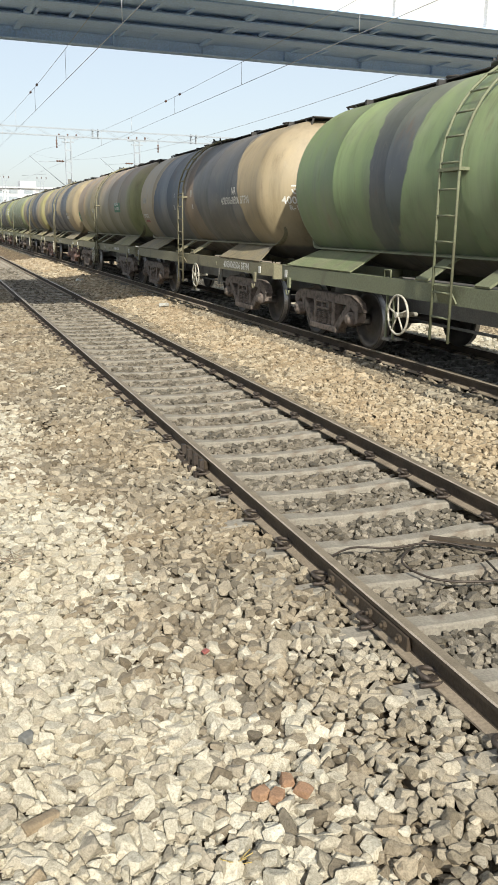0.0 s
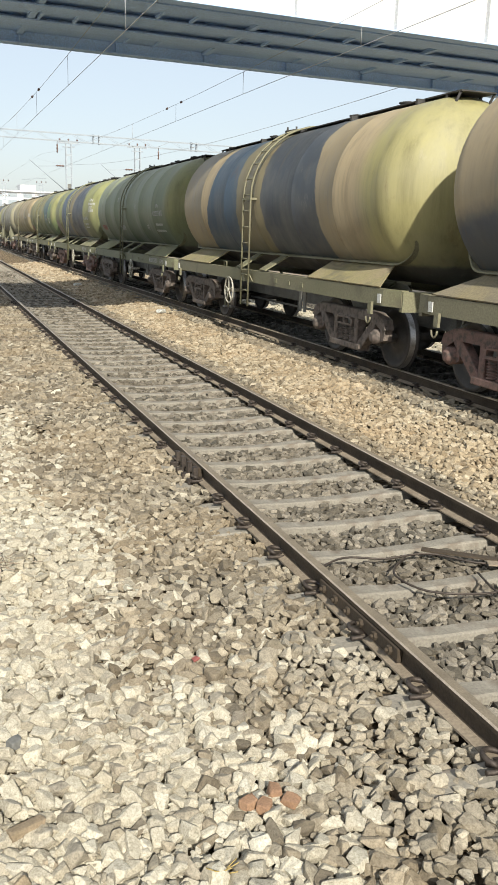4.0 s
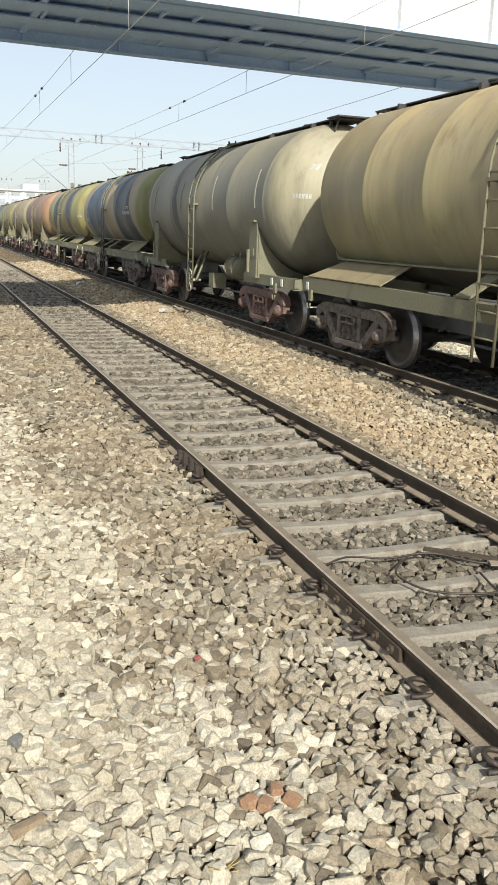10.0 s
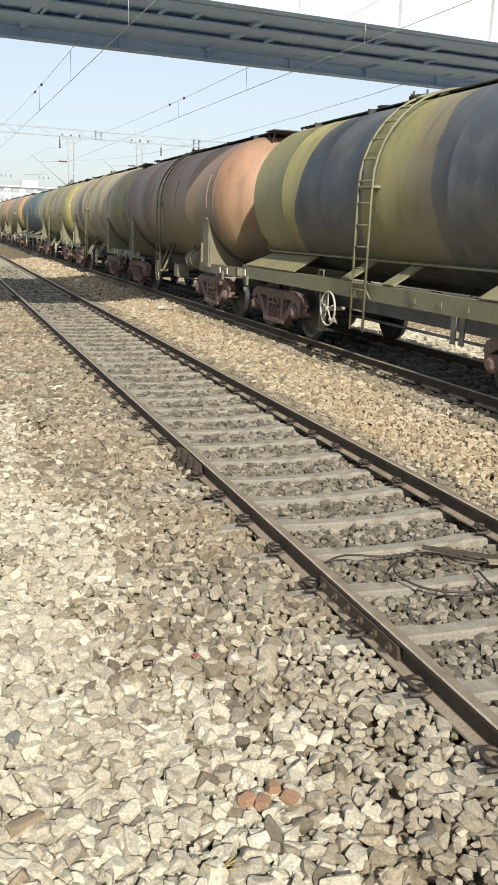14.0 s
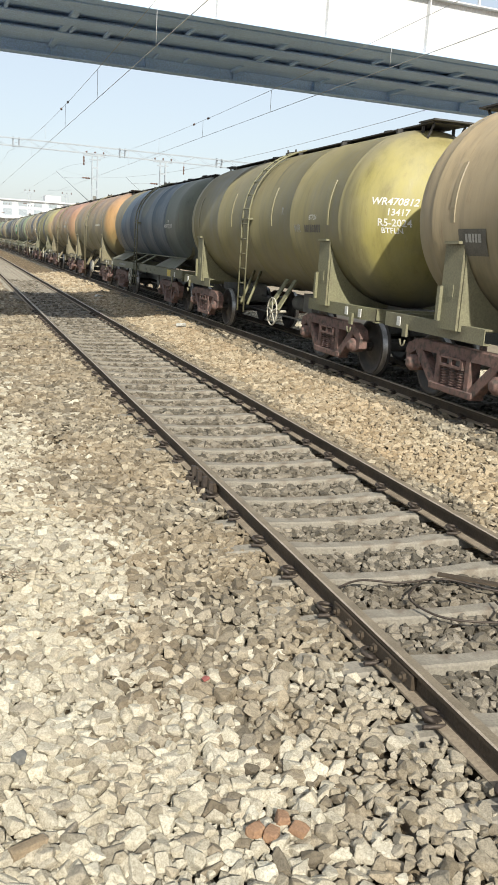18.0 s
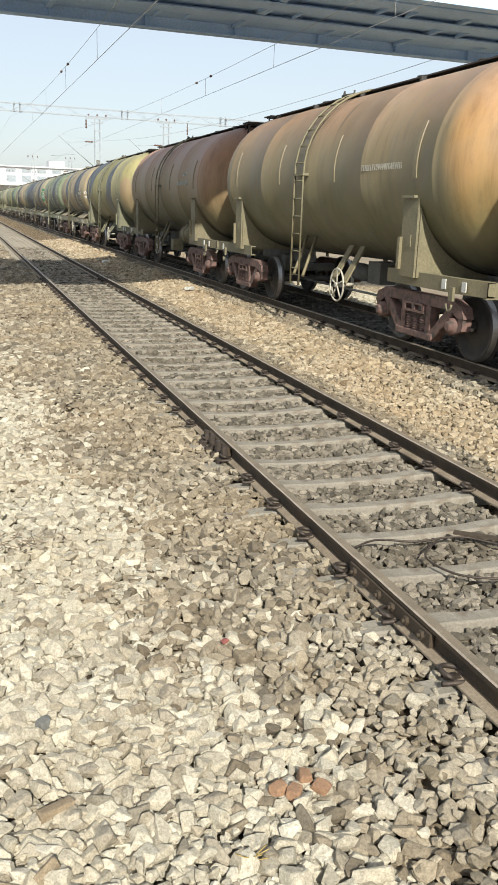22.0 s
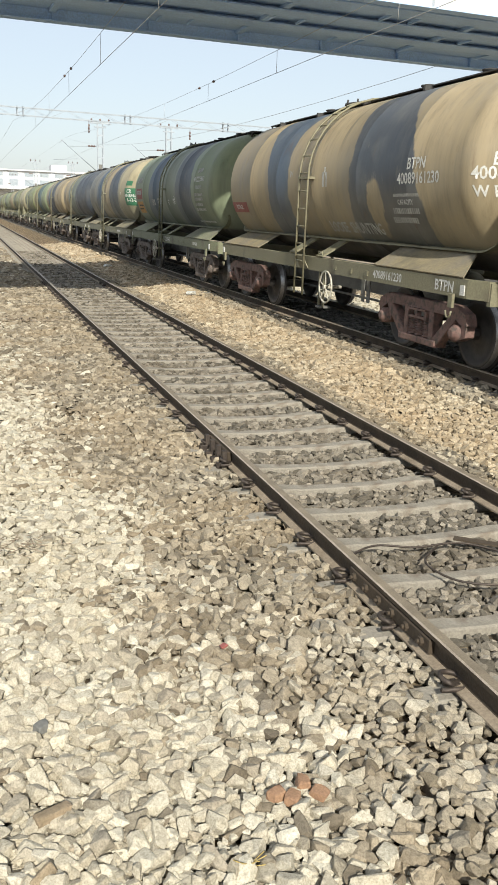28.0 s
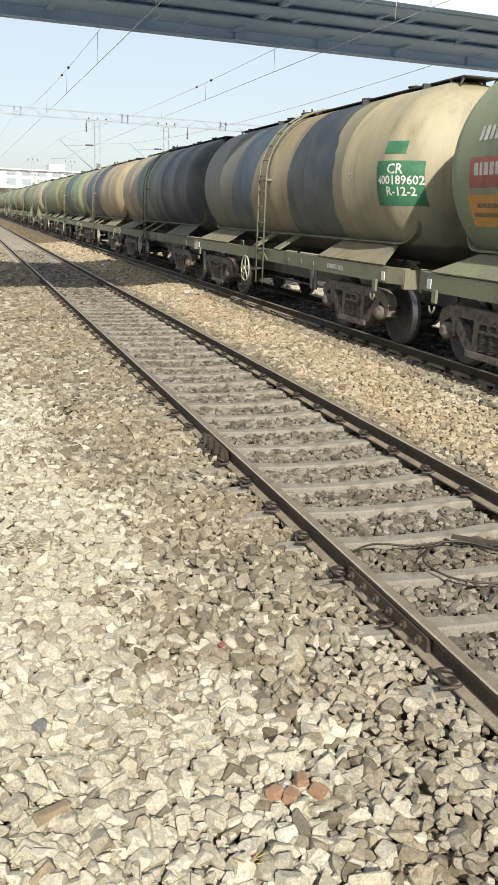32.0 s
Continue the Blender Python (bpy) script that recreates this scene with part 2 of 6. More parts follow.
# darker copy of the sleeper concrete: shade under the train in its colour
M_CONCRETE_SHADED = surface("shade_dark_concrete", (0.15, 0.143, 0.125), (0.235, 0.222, 0.19), 0.85, 0, 2.5, 60, 0.5, (0.04, 0.036, 0.03), 0.5)
M_YELLOW_SIGN = surface("yellow_notice", (0.55, 0.42, 0.05), (0.66, 0.52, 0.09), 0.6, 0, 6, 40, 0.1)
M_RAIL = surface("rusty_rail_web", (0.042, 0.031, 0.020), (0.078, 0.056, 0.036), 0.9, 0.0, 4, 60, 0.5)
M_RAIL_TOP = surface("worn_rail_head", (0.17, 0.14, 0.10), (0.26, 0.215, 0.155), 0.6, 0.1, 6, 90, 0.15)
M_RAIL_EDGE = surface("rubbed_rail_edge", (0.38, 0.32, 0.25), (0.50, 0.43, 0.34), 0.45, 0.3, 6, 90, 0.1)
M_CLIP = surface("dark_spring_steel", (0.05, 0.04, 0.035), (0.10, 0.08, 0.065), 0.6, 0.5, 20, 90, 0.3)
M_FOOT = surface("dusty_rail_foot", (0.19, 0.15, 0.105), (0.30, 0.245, 0.18), 0.9, 0, 5, 60, 0.4)
M_UNDER = surface("sooty_underframe", (0.13, 0.13, 0.122), (0.21, 0.208, 0.19), 0.85, 0.1, 3, 40, 0.3)
M_BOGIE = surface("rusty_bogie_casting", (0.15, 0.088, 0.074), (0.21, 0.13, 0.11), 0.8, 0.0, 5, 50, 0.4, (0.075, 0.06, 0.052), 0.55)
M_BOGIE_GREY = surface("grimy_bogie_casting", (0.125, 0.10, 0.085), (0.19, 0.155, 0.13), 0.8, 0.0, 5, 50, 0.4, (0.06, 0.052, 0.045), 0.55)
M_TYRE = surface("worn_wheel_steel", (0.036, 0.033, 0.031), (0.066, 0.06, 0.055), 0.6, 0.1, 6, 60, 0.2)
M_TREAD = surface("polished_tread", (0.22, 0.215, 0.21), (0.36, 0.35, 0.34), 0.35, 0.8, 6, 60, 0.1)
M_WHITE = surface("chalk_white_paint", (0.50, 0.50, 0.46), (0.70, 0.70, 0.66), 0.7, 0, 8, 60, 0.2)
M_FADED = surface("faded_stencil_paint", (0.30, 0.30, 0.27), (0.52, 0.52, 0.48), 0.8, 0, 5, 60, 0.1)
M_PALE = surface("pale_paint", (0.42, 0.40, 0.33), (0.55, 0.53, 0.45), 0.6, 0, 8, 60, 0.2, (0.2, 0.16, 0.1), 0.6)
M_TOP = surface("dark_walkway_steel", (0.04, 0.04, 0.04), (0.09, 0.085, 0.08), 0.7, 0.3, 5, 50, 0.3)
M_GIRDER = surface("blue_grey_bridge_paint", (0.42, 0.61, 0.90), (0.49, 0.68, 0.95), 0.6, 0, 1.5, 30, 0.15)
M_GIRDER_DARK = surface("dark_blue_grey_deck", (0.42, 0.60, 0.86), (0.48, 0.66, 0.90), 0.7, 0, 1.5, 30, 0.15)
M_FASCIA = surface("white_bridge_paint", (0.60, 0.61, 0.62), (0.66, 0.67, 0.68), 0.5, 0, 1.2, 30, 0.1, (0.6, 0.58, 0.55), 0.72)
M_MAST = surface("galvanised_mast", (0.30, 0.34, 0.38), (0.37, 0.41, 0.45), 0.6, 0.1, 2, 40, 0.1)
M_WIRE = surface("copper_wire", (0.42, 0.44, 0.46), (0.52, 0.53, 0.54), 0.5, 0.3, 2, 40, 0.0)
M_INSUL = surface("brown_porcelain", (0.10, 0.06, 0.05), (0.16, 0.10, 0.08), 0.25, 0, 5, 40, 0.0)
M_BUILD = surface("white_plaster", (0.55, 0.56, 0.57), (0.64, 0.65, 0.66), 0.85, 0, 0.3, 4, 0.1)
M_GLASS_FAR = surface("dull_window_glass", (0.26, 0.30, 0.33), (0.36, 0.40, 0.43), 0.3, 0, 0.5, 4, 0.0)
M_WOOD = surface("weathered_wood", (0.21, 0.16, 0.10), (0.31, 0.24, 0.16), 0.9, 0, 14, 90, 0.6)
M_BRICK = surface("broken_brick", (0.26, 0.15, 0.09), (0.36, 0.22, 0.13), 0.9, 0, 14, 90, 0.6)
M_DRY = surface("dry_grass", (0.36, 0.26, 0.08), (0.5, 0.38, 0.14), 0.8, 0, 9, 60, 0.0)
M_SOIL = surface("dry_soil", (0.20, 0.16, 0.11), (0.32, 0.26, 0.18), 0.95, 0, 0.15, 9, 0.5)
M_GREEN_SIGN = surface("green_stencil_panel", (0.03, 0.13, 0.07), (0.05, 0.18, 0.09), 0.6, 0, 6, 40, 0.1)
M_RED_SIGN = surface("faded_red_panel", (0.25, 0.075, 0.065), (0.32, 0.11, 0.09), 0.6, 0, 6, 40, 0.1)
M_PATCH = surface("dull_painted_out_patch", (0.10, 0.095, 0.08), (0.15, 0.14, 0.115), 0.8, 0, 5, 50, 0.1)
M_ORANGE_SIGN = surface("orange_notice", (0.45, 0.22, 0.05), (0.55, 0.30, 0.08), 0.6, 0, 6, 40, 0.1)


# ---- mesh helpers ----
def box(bm, x0, x1, y0, y1, z0, z1, m=None):
    vs = [bm.verts.new((x, y, z)) for z in (z0, z1) for x, y in ((x0, y0), (x1, y0), (x1, y1), (x0, y1))]
    if m:
        for v in vs:
            v.co = m @ v.co
    for f in ((3, 2, 1, 0), (4, 5, 6, 7), (0, 1, 5, 4), (1, 2, 6, 5), (2, 3, 7, 6), (3, 0, 4, 7)):
        bm.faces.new([vs[i] for i in f])


def tube(bm, pts, r, seg=8, caps=True):
    """A round bar along a line of points."""
    pts = [Vector(p) for p in pts]
    rings = []
    side = None
    for i, p in enumerate(pts):
        d = (pts[min(i + 1, len(pts) - 1)] - pts[max(i - 1, 0)]).normalized()
        if side is None:
            side = d.orthogonal().normalized()
        side = (side - d * side.dot(d)).normalized()
        up = d.cross(side)
        rings.append([bm.verts.new(p + r * (math.cos(a) * side + math.sin(a) * up)) for a in (2 * math.pi * k / seg for k in range(seg))])
    for a, b in zip(rings, rings[1:]):
        for k in range(seg):
            f = bm.faces.new((a[k], a[(k + 1) % seg], b[(k + 1) % seg], b[k]))
            f.smooth = True
    if caps:
        bm.faces.new(rings[0][::-1])
        bm.faces.new(rings[-1])


def lathe(bm, profile, axis="y", seg=48, centre=(0, 0, 0), smooth=True):
    """A solid of revolution; profile is a list of (along, radius)."""
    c = Vector(centre)
    rings = []
    for along, rad in profile:
        ring = []
        for k in range(seg):
            a = 2 * math.pi * k / seg
            u, v = rad * math.cos(a), rad * math.sin(a)
            p = {"y": (u, along, v), "x": (along, u, v), "z": (u, v, along)}[axis]
            ring.append(bm.verts.new(c + Vector(p)))
        rings.append(ring)
    for a, b in zip(rings, rings[1:]):
        for k in range(seg):
            f = bm.faces.new((a[k], a[(k + 1) % seg], b[(k + 1) % seg], b[k]))
            f.smooth = smooth
    bm.faces.new(rings[0][::-1])
    bm.faces.new(rings[-1])


def prism(bm, outline, x0, x1):
    """An outline of (y, z) points made solid between x0 and x1."""
    a = [bm.verts.new((x0, y, z)) for y, z in outline]
    b = [bm.verts.new((x1, y, z)) for y, z in outline]
    n = len(outline)
    bm.faces.new(a)
    bm.faces.new(b[::-1])
    for i in range(n):
        bm.faces.new((a[i], b[i], b[(i + 1) % n], a[(i + 1) % n]))


def plate(bm, corners, thick):
    """A flat plate of four corners with thickness."""
    c = [Vector(p) for p in corners]
    nrm = (c[1] - c[0]).cross(c[3] - c[0]).normalized() * thick
    a = [bm.verts.new(p) for p in c]
    b = [bm.verts.new(p - nrm) for p in c]
    bm.faces.new(a)
    bm.faces.new(b[::-1])
    for i in range(4):
        bm.faces.new((a[i], b[i], b[(i + 1) % 4], a[(i + 1) % 4]))


def part(name, bm, mat, parent=None, label="", at=None):
    bmesh.ops.recalc_face_normals(bm, faces=bm.faces)
    me = bpy.data.meshes.new(name)
    bm.to_mesh(me)
    bm.free()
    me.materials.append(mat)
    ob = new(name, me)
    if at is not None:
        ob.matrix_basis = at
    if parent:
        ob.parent = parent
    if label:
        ob["label"] = label
    return ob


def again(src, parent, at, mat=None, label=""):
    """Another object on the same mesh."""
    ob = new(src.name.split(".")[0], src.data)
    ob.matrix_basis = at
    ob.parent = parent
    if mat:
        ob.material_slots[0].link = "OBJECT"
        ob.material_slots[0].material = mat
    if label:
        ob["label"] = label
    return ob


def empty(name, at, label, category, group="", kind=""):
    ob = new(name)
    ob.matrix_basis = at
    return tagged(ob, label, category, group, kind)


# ---- ground and tracks ----
SPACING = 0.65
TRACK_A, TRACK_B = 0.0, 4.265


def rise(x):
    """The train's track lies on a higher bank of ballast."""
    return np.interp(x, [1.35, 2.7, 5.8, 7.6], [0.0, 0.15, 0.15, 0.0])


bm = bmesh.new()
box(bm, -1500, 1500, -400, 2600, -0.5, -0.13)
tagged(part("ground", bm, M_SOIL), "dry brown soil beside the railway", "ground", kind="structure")
bm = bmesh.new()
xs = [-7.5, -6.5] + [-6.0 + 0.4 * i for i in range(40)] + [10.5, 11.5]
ys = [-14 + 0.5 * i for i in range(120)] + [46 + 6 * i for i in range(60)]
grid = []
for y in ys:
    row = []
    for x in xs:
        z = -0.05 + 0.035 * noise.noise((x * 0.9, y * 0.7, 0)) + 0.02 * noise.noise((x * 3, y * 3, 4))
        if y < 23 and -5 < x < 3.5 and not 0.9 < abs(x) < 1.5:
            z -= 0.035
        if abs(x - TRACK_A) < 1.0 or abs(x - TRACK_B) < 1.4:
            z = min(z, -0.035)
        if x < -6.2 or x > 10:
            z = -0.12 - (0.1 if x < -7 or x > 11 else 0)
        row.append(bm.verts.new((x, y, z + float(rise(x)))))
    grid.append(row)
for a, b in zip(grid, grid[1:]):
    for i in range(len(xs) - 1):
        bm.faces.new((a[i], a[i + 1], b[i + 1], b[i]))
ballast = tagged(part("ballast_bed", bm, M_BED), "bed of crushed stone ballast under the tracks", "ballast", kind="structure")

# loose crushed stones
def ico(level):
    bm = bmesh.new()
    bmesh.ops.create_icosphere(bm, subdivisions=level, radius=1)
    v, f = np.array([v.co[:] for v in bm.verts]), np.array([[v.index for v in f.verts] for f in bm.faces])
    bm.free()
    return v, f


def rock_shapes(count, rng, cuts, bevel=0.0):
    """Crushed rock: a block broken along random flat planes, with edges knocked off where it lies near."""
    out = []
    for _ in range(count):
        bm = bmesh.new()
        bmesh.ops.create_cube(bm, size=2.1)
        for k in range(cuts):
            up = 1 - 2 * (k + 0.5) / cuts
            a = 2.4 * k + rng.uniform(-0.6, 0.6)
            n = Vector((math.sqrt(1 - up * up) * math.cos(a), math.sqrt(1 - up * up) * math.sin(a), up)) + Vector(rng.normal(0, 0.3, 3))
            n.normalize()
            cut = bmesh.ops.bisect_plane(bm, geom=bm.verts[:] + bm.edges[:] + bm.faces[:], plane_co=n * rng.uniform(0.6, 0.92), plane_no=n, clear_outer=True)
            rim = [e for e in cut["geom_cut"] if isinstance(e, bmesh.types.BMEdge)]
            if len(rim) > 2:
                bmesh.ops.contextual_create(bm, geom=rim)
        bmesh.ops.remove_doubles(bm, verts=bm.verts, dist=0.08)
        if bevel:
            bmesh.ops.bevel(bm, geom=bm.edges[:], offset=bevel, segments=1, affect="EDGES")
        bmesh.ops.recalc_face_normals(bm, faces=bm.faces)
        bmesh.ops.triangulate(bm, faces=bm.faces)
        bm.verts.index_update()
        v = np.array([v.co[:] for v in bm.verts]) * rng.uniform(0.8, 1.25, 3) * np.array([1.2, 0.95, 0.8])
        out.append((v, np.array([[v.index for v in f.verts] for f in bm.faces])))
        bm.free()
    return out


def rotations(count, rng, flat=0.22):
    a, b, c = rng.uniform(0, 6.283, count), rng.normal(0, flat, count), rng.normal(0, flat, count)
    ca, sa, cb, sb, cc, sc = np.cos(a), np.sin(a), np.cos(b), np.sin(b), np.cos(c), np.sin(c)
    return np.stack([np.stack([ca * cb, ca * sb * sc - sa * cc, ca * sb * cc + sa * sc], -1),
                     np.stack([sa * cb, sa * sb * sc + ca * cc, sa * sb * cc - ca * sc], -1),
                     np.stack([-sb, cb * sc, cb * cc], -1)], 1)


ROCK_RNG = np.random.default_rng(77)
NEAR_ROCKS, MID_ROCKS, FAR_ROCKS = rock_shapes(36, ROCK_RNG, 10, 0.075), rock_shapes(30, ROCK_RNG, 9), rock_shapes(24, ROCK_RNG, 5)


def loose_stones(name, label, mat, areas, seed, keep=None, lift=0.0):
    """areas: (x0, x1, y0, y1, spacing, size, shapes, sunk); the stones lie packed side by side."""
    rng = np.random.default_rng(seed)
    allv, allf, base = [], [], 0
    for x0, x1, y0, y1, cell, size, shapes, sunk in areas:
        gx, gy = np.meshgrid(np.arange(x0, x1, cell), np.arange(y0, y1, cell * 0.866))
        gx = gx + 0.5 * cell * (np.arange(gx.shape[0]) % 2)[:, None]
        p = np.stack([gx.ravel(), gy.ravel(), np.zeros(gx.size)], -1)
        p[:, :2] += rng.uniform(-0.3, 0.3, (len(p), 2)) * cell
        if keep is not None:
            p = p[keep(p, rng)]
        cnt = len(p)
        r = 0.5 * size * np.exp(np.clip(rng.normal(-0.10, 0.30, cnt), -0.8, 0.40))
        p[:, 2] = lift + rise(p[:, 0]) - 0.046 + 0.15 * r - sunk + rng.normal(0, 0.009, cnt)
        pick, turn = rng.integers(0, len(shapes), cnt), rotations(cnt, rng)
        for k, (sv, sf) in enumerate(shapes):
            own = np.flatnonzero(pick == k)
            if not len(own):
                continue
            v = np.einsum("nij,kj->nki", turn[own], sv) * r[own, None, None] + p[own, None, :]
            allv.append(v.reshape(-1, 3))
            allf.append((sf[None] + (base + np.arange(len(own)) * len(sv))[:, None, None]).reshape(-1, 3))
            base += len(own) * len(sv)
    v, f = np.concatenate(allv), np.concatenate(allf)
    me = bpy.data.meshes.new(name)
    me.vertices.add(len(v))
    me.vertices.foreach_set("co", v.ravel())
    me.loops.add(f.size)
    me.loops.foreach_set("vertex_index", f.ravel().astype(np.int32))
    me.polygons.add(len(f))
    me.polygons.foreach_set("loop_start", np.arange(0, f.size, 3, dtype=np.int32))
    me.polygons.foreach_set("use_smooth", np.zeros(len(f), dtype=bool))
    me.update(calc_edges=True)
    me.materials.append(mat)
    return tagged(new(name, me), label, "stones", kind="stuff")


def clear_of_sleepers(p, rng):
    k = np.abs((p[:, 1] / SPACING + 0.5) % 1.0 - 0.5) * SPACING
    return (k > 0.104) | (rng.uniform(size=len(p)) < 0.035)


def clear_of_track(p, rng):
    """Stones over the sleeper ends, thinner on the sleepers themselves."""
    return clear_of_sleepers(p, rng) | (rng.uniform(size=len(p)) < np.clip((np.abs(p[:, 0]) - 1.0) / 0.25, 0.1, 1))


def pale_share(p):
    x, y = p[:, 0], p[:, 1]
    return np.clip((-1.9 - x) / 0.75 + 0.3 * np.sin(y * 1.7) + 0.2 * np.sin(4.3 * y + 5 * x) + 0.22 - 0.11 * np.clip(y - 0.5, 0, 7) + 0.3 * np.clip(-1.3 - y, 0, 1), 0.04, 0.97)


def pale_ones(p, rng):
    return rng.uniform(size=len(p)) < pale_share(p)


def brown_ones(p, rng):
    return rng.uniform(size=len(p)) > pale_share(p)


def shoulder(seed_areas, sunk=0.0):
    return [(x0, x1, y0, y1, c, s, sh, sunk) for x0, x1, y0, y1, c, s, sh in seed_areas]


BESIDE = [(-3.6, -1.5, -3.4, -0.6, 0.062, 0.066, NEAR_ROCKS), (-3.6, -1.5, -0.6, 5.5, 0.062, 0.066, MID_ROCKS), (-3.6, -1.5, 5.5, 13, 0.07, 0.073, FAR_ROCKS),
          (-3.6, -1.4, 13, 26, 0.09, 0.093, FAR_ROCKS), (-6.0, -1.3, 26, 46, 0.13, 0.135, FAR_ROCKS)]
UNDER = [(-3.6, -1.0, -3.4, -0.6, 0.055, 0.052, FAR_ROCKS), (-3.6, -1.0, -0.6, 4, 0.065, 0.06, FAR_ROCKS)]
loose_stones("pale_ballast_stones", "loose pale sunlit crushed stones beside the track", M_STONE_PALE,
             shoulder(BESIDE) + shoulder(UNDER, 0.036) + [(-6.9, -3.6, -3.4, 5, 0.10, 0.105, FAR_ROCKS, 0), (-6.9, -3.6, 5, 24, 0.17, 0.18, FAR_ROCKS, 0), (-6.9, -1.1, -9.5, -3.4, 0.11, 0.12, FAR_ROCKS, 0)], 1, pale_ones)
loose_stones("brown_ballast_stones", "oil-stained brown crushed stones along the rail", M_STONE_BROWN,
             shoulder(BESIDE) + shoulder(UNDER, 0.036) + [(-2.8, -1.0, -9.5, -3.4, 0.11, 0.12, FAR_ROCKS, 0)], 1, brown_ones)
loose_stones("track_stones", "dark grey stones between the concrete sleepers", M_STONE_GREY,
             [(-0.79, 0.79, -3, 4, 0.054, 0.056, MID_ROCKS, 0.016), (-0.79, 0.79, 4, 16, 0.06, 0.062, FAR_ROCKS, 0.018), (-0.79, 0.79, 16, 42, 0.085, 0.088, FAR_ROCKS, 0.018),
              (-0.79, 0.79, -9.5, -3, 0.09, 0.09, FAR_ROCKS, 0)], 3, clear_of_sleepers)
loose_stones("tan_ballast_stones", "sunlit tan crushed stones between the two tracks", M_STONE_TAN,
             [(1.4, 3.3, 0.5, 5, 0.058, 0.060, MID_ROCKS, 0), (1.4, 3.3, 5, 17, 0.066, 0.068, FAR_ROCKS, 0), (1.4, 3.3, 17, 30, 0.09, 0.093, FAR_ROCKS, 0),
              (1.1, 3.3, 30, 50, 0.12, 0.125, FAR_ROCKS, 0), (1.1, 3.3, -9.5, 0.5, 0.10, 0.105, FAR_ROCKS, 0)], 4)
loose_stones("shoulder_stones", "brown crushed stones heaped over the sleeper ends", M_STONE_BROWN,
             [(-1.52, -0.955, -1.2, -0.6, 0.056, 0.060, NEAR_ROCKS, 0), (-1.52, -0.955, -0.6, 6, 0.056, 0.060, MID_ROCKS, 0), (-1.52, -0.955, 6, 26, 0.068, 0.07, FAR_ROCKS, 0),
              (0.97, 1.45, -1, 6, 0.058, 0.060, MID_ROCKS, 0), (0.97, 1.45, 6, 40, 0.075, 0.078, FAR_ROCKS, 0), (2.78, 3.3, -1, 17, 0.064, 0.066, FAR_ROCKS, 0)], 6, clear_of_track, 0.034)
loose_stones("verge_stones", "greyish beige crushed stones heaped against the rail", M_STONE_BEIGE,
             [(-1.52, -0.955, -3.3, -1.2, 0.056, 0.060, NEAR_ROCKS, 0)], 16, clear_of_track, 0.034)
loose_stones("stone_chips", "small pale chips filling the gaps between the stones", M_STONE_PALE,
             [(-3.6, -1.4, -3.4, 0.0, 0.05, 0.024, FAR_ROCKS, 0.004)], 12, pale_ones)
# these stones carry the train's shade in their dark colour
loose_stones("shaded_track_stones", "stones between the sleepers coloured dark as shade under the train", M_STONE_SHADED,
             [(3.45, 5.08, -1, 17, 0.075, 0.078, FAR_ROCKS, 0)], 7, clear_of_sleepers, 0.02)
loose_stones("far_side_stones", "bright sunlit stones on the far side of the train", M_STONE_PALE, [(5.9, 8.2, 3, 24, 0.12, 0.125, FAR_ROCKS, 0)], 8)

# the nearest stones, one by one
STONE_RNG = np.random.default_rng(9)
STONE_MESHES = []
for points, faces in NEAR_ROCKS[:24]:
    me = bpy.data.meshes.new("stone")
    me.from_pydata((points * 0.04).tolist(), [], faces.tolist())
    me.polygons.foreach_set("use_smooth", np.zeros(len(faces), dtype=bool))
    me.materials.append(M_NEAR_STONE)
    STONE_MESHES.append(me)
for i in range(290):
    ob = new("stone", STONE_MESHES[i % 24])
    grow = STONE_RNG.uniform(0.75, 1.15)
    ob.matrix_basis = pose(STONE_RNG.uniform(-3.5, -1.1), STONE_RNG.uniform(-2.8, -0.4), STONE_RNG.uniform(-0.036, -0.020), *STONE_RNG.normal(0, 14, 2), STONE_RNG.uniform(0, 360)) @ Matrix.Scale(grow, 4)
    ob.parent = ballast

RAIL = [(-0.068, 0.0), (-0.068, 0.012), (-0.02, 0.03), (-0.008, 0.04), (-0.008, 0.115), (-0.034, 0.125), (-0.034, 0.148), (-0.026, 0.156),
        (0.026, 0.156), (0.034, 0.148), (0.034, 0.125), (0.008, 0.115), (0.008, 0.04), (0.02, 0.03), (0.068, 0.012), (0.068, 0.0)]


def rail_bar(name, parent, x, z0, y0, y1, label):
    bm = bmesh.new()
    n = len(RAIL)
    rows = [[bm.verts.new((px, y, pz)) for px, pz in RAIL] for y in (y0, y1)]
    for i in range(n):
        f = bm.faces.new((rows[0][i], rows[0][(i + 1) % n], rows[1][(i + 1) % n], rows[1][i]))
        f.material_index = 3 if i in (6, 8) else 1 if i == 7 else (2 if i in (0, 1, 13, 14) else 0)
    bm.faces.new(rows[0][::-1])
    bm.faces.new(rows[1])
    ob = part(name, bm, M_RAIL, parent, label, pose(x, 0, z0))
    ob.data.materials.append(M_RAIL_TOP)
    ob.data.materials.append(M_FOOT)
    ob.data.materials.append(M_RAIL_EDGE)
    return ob


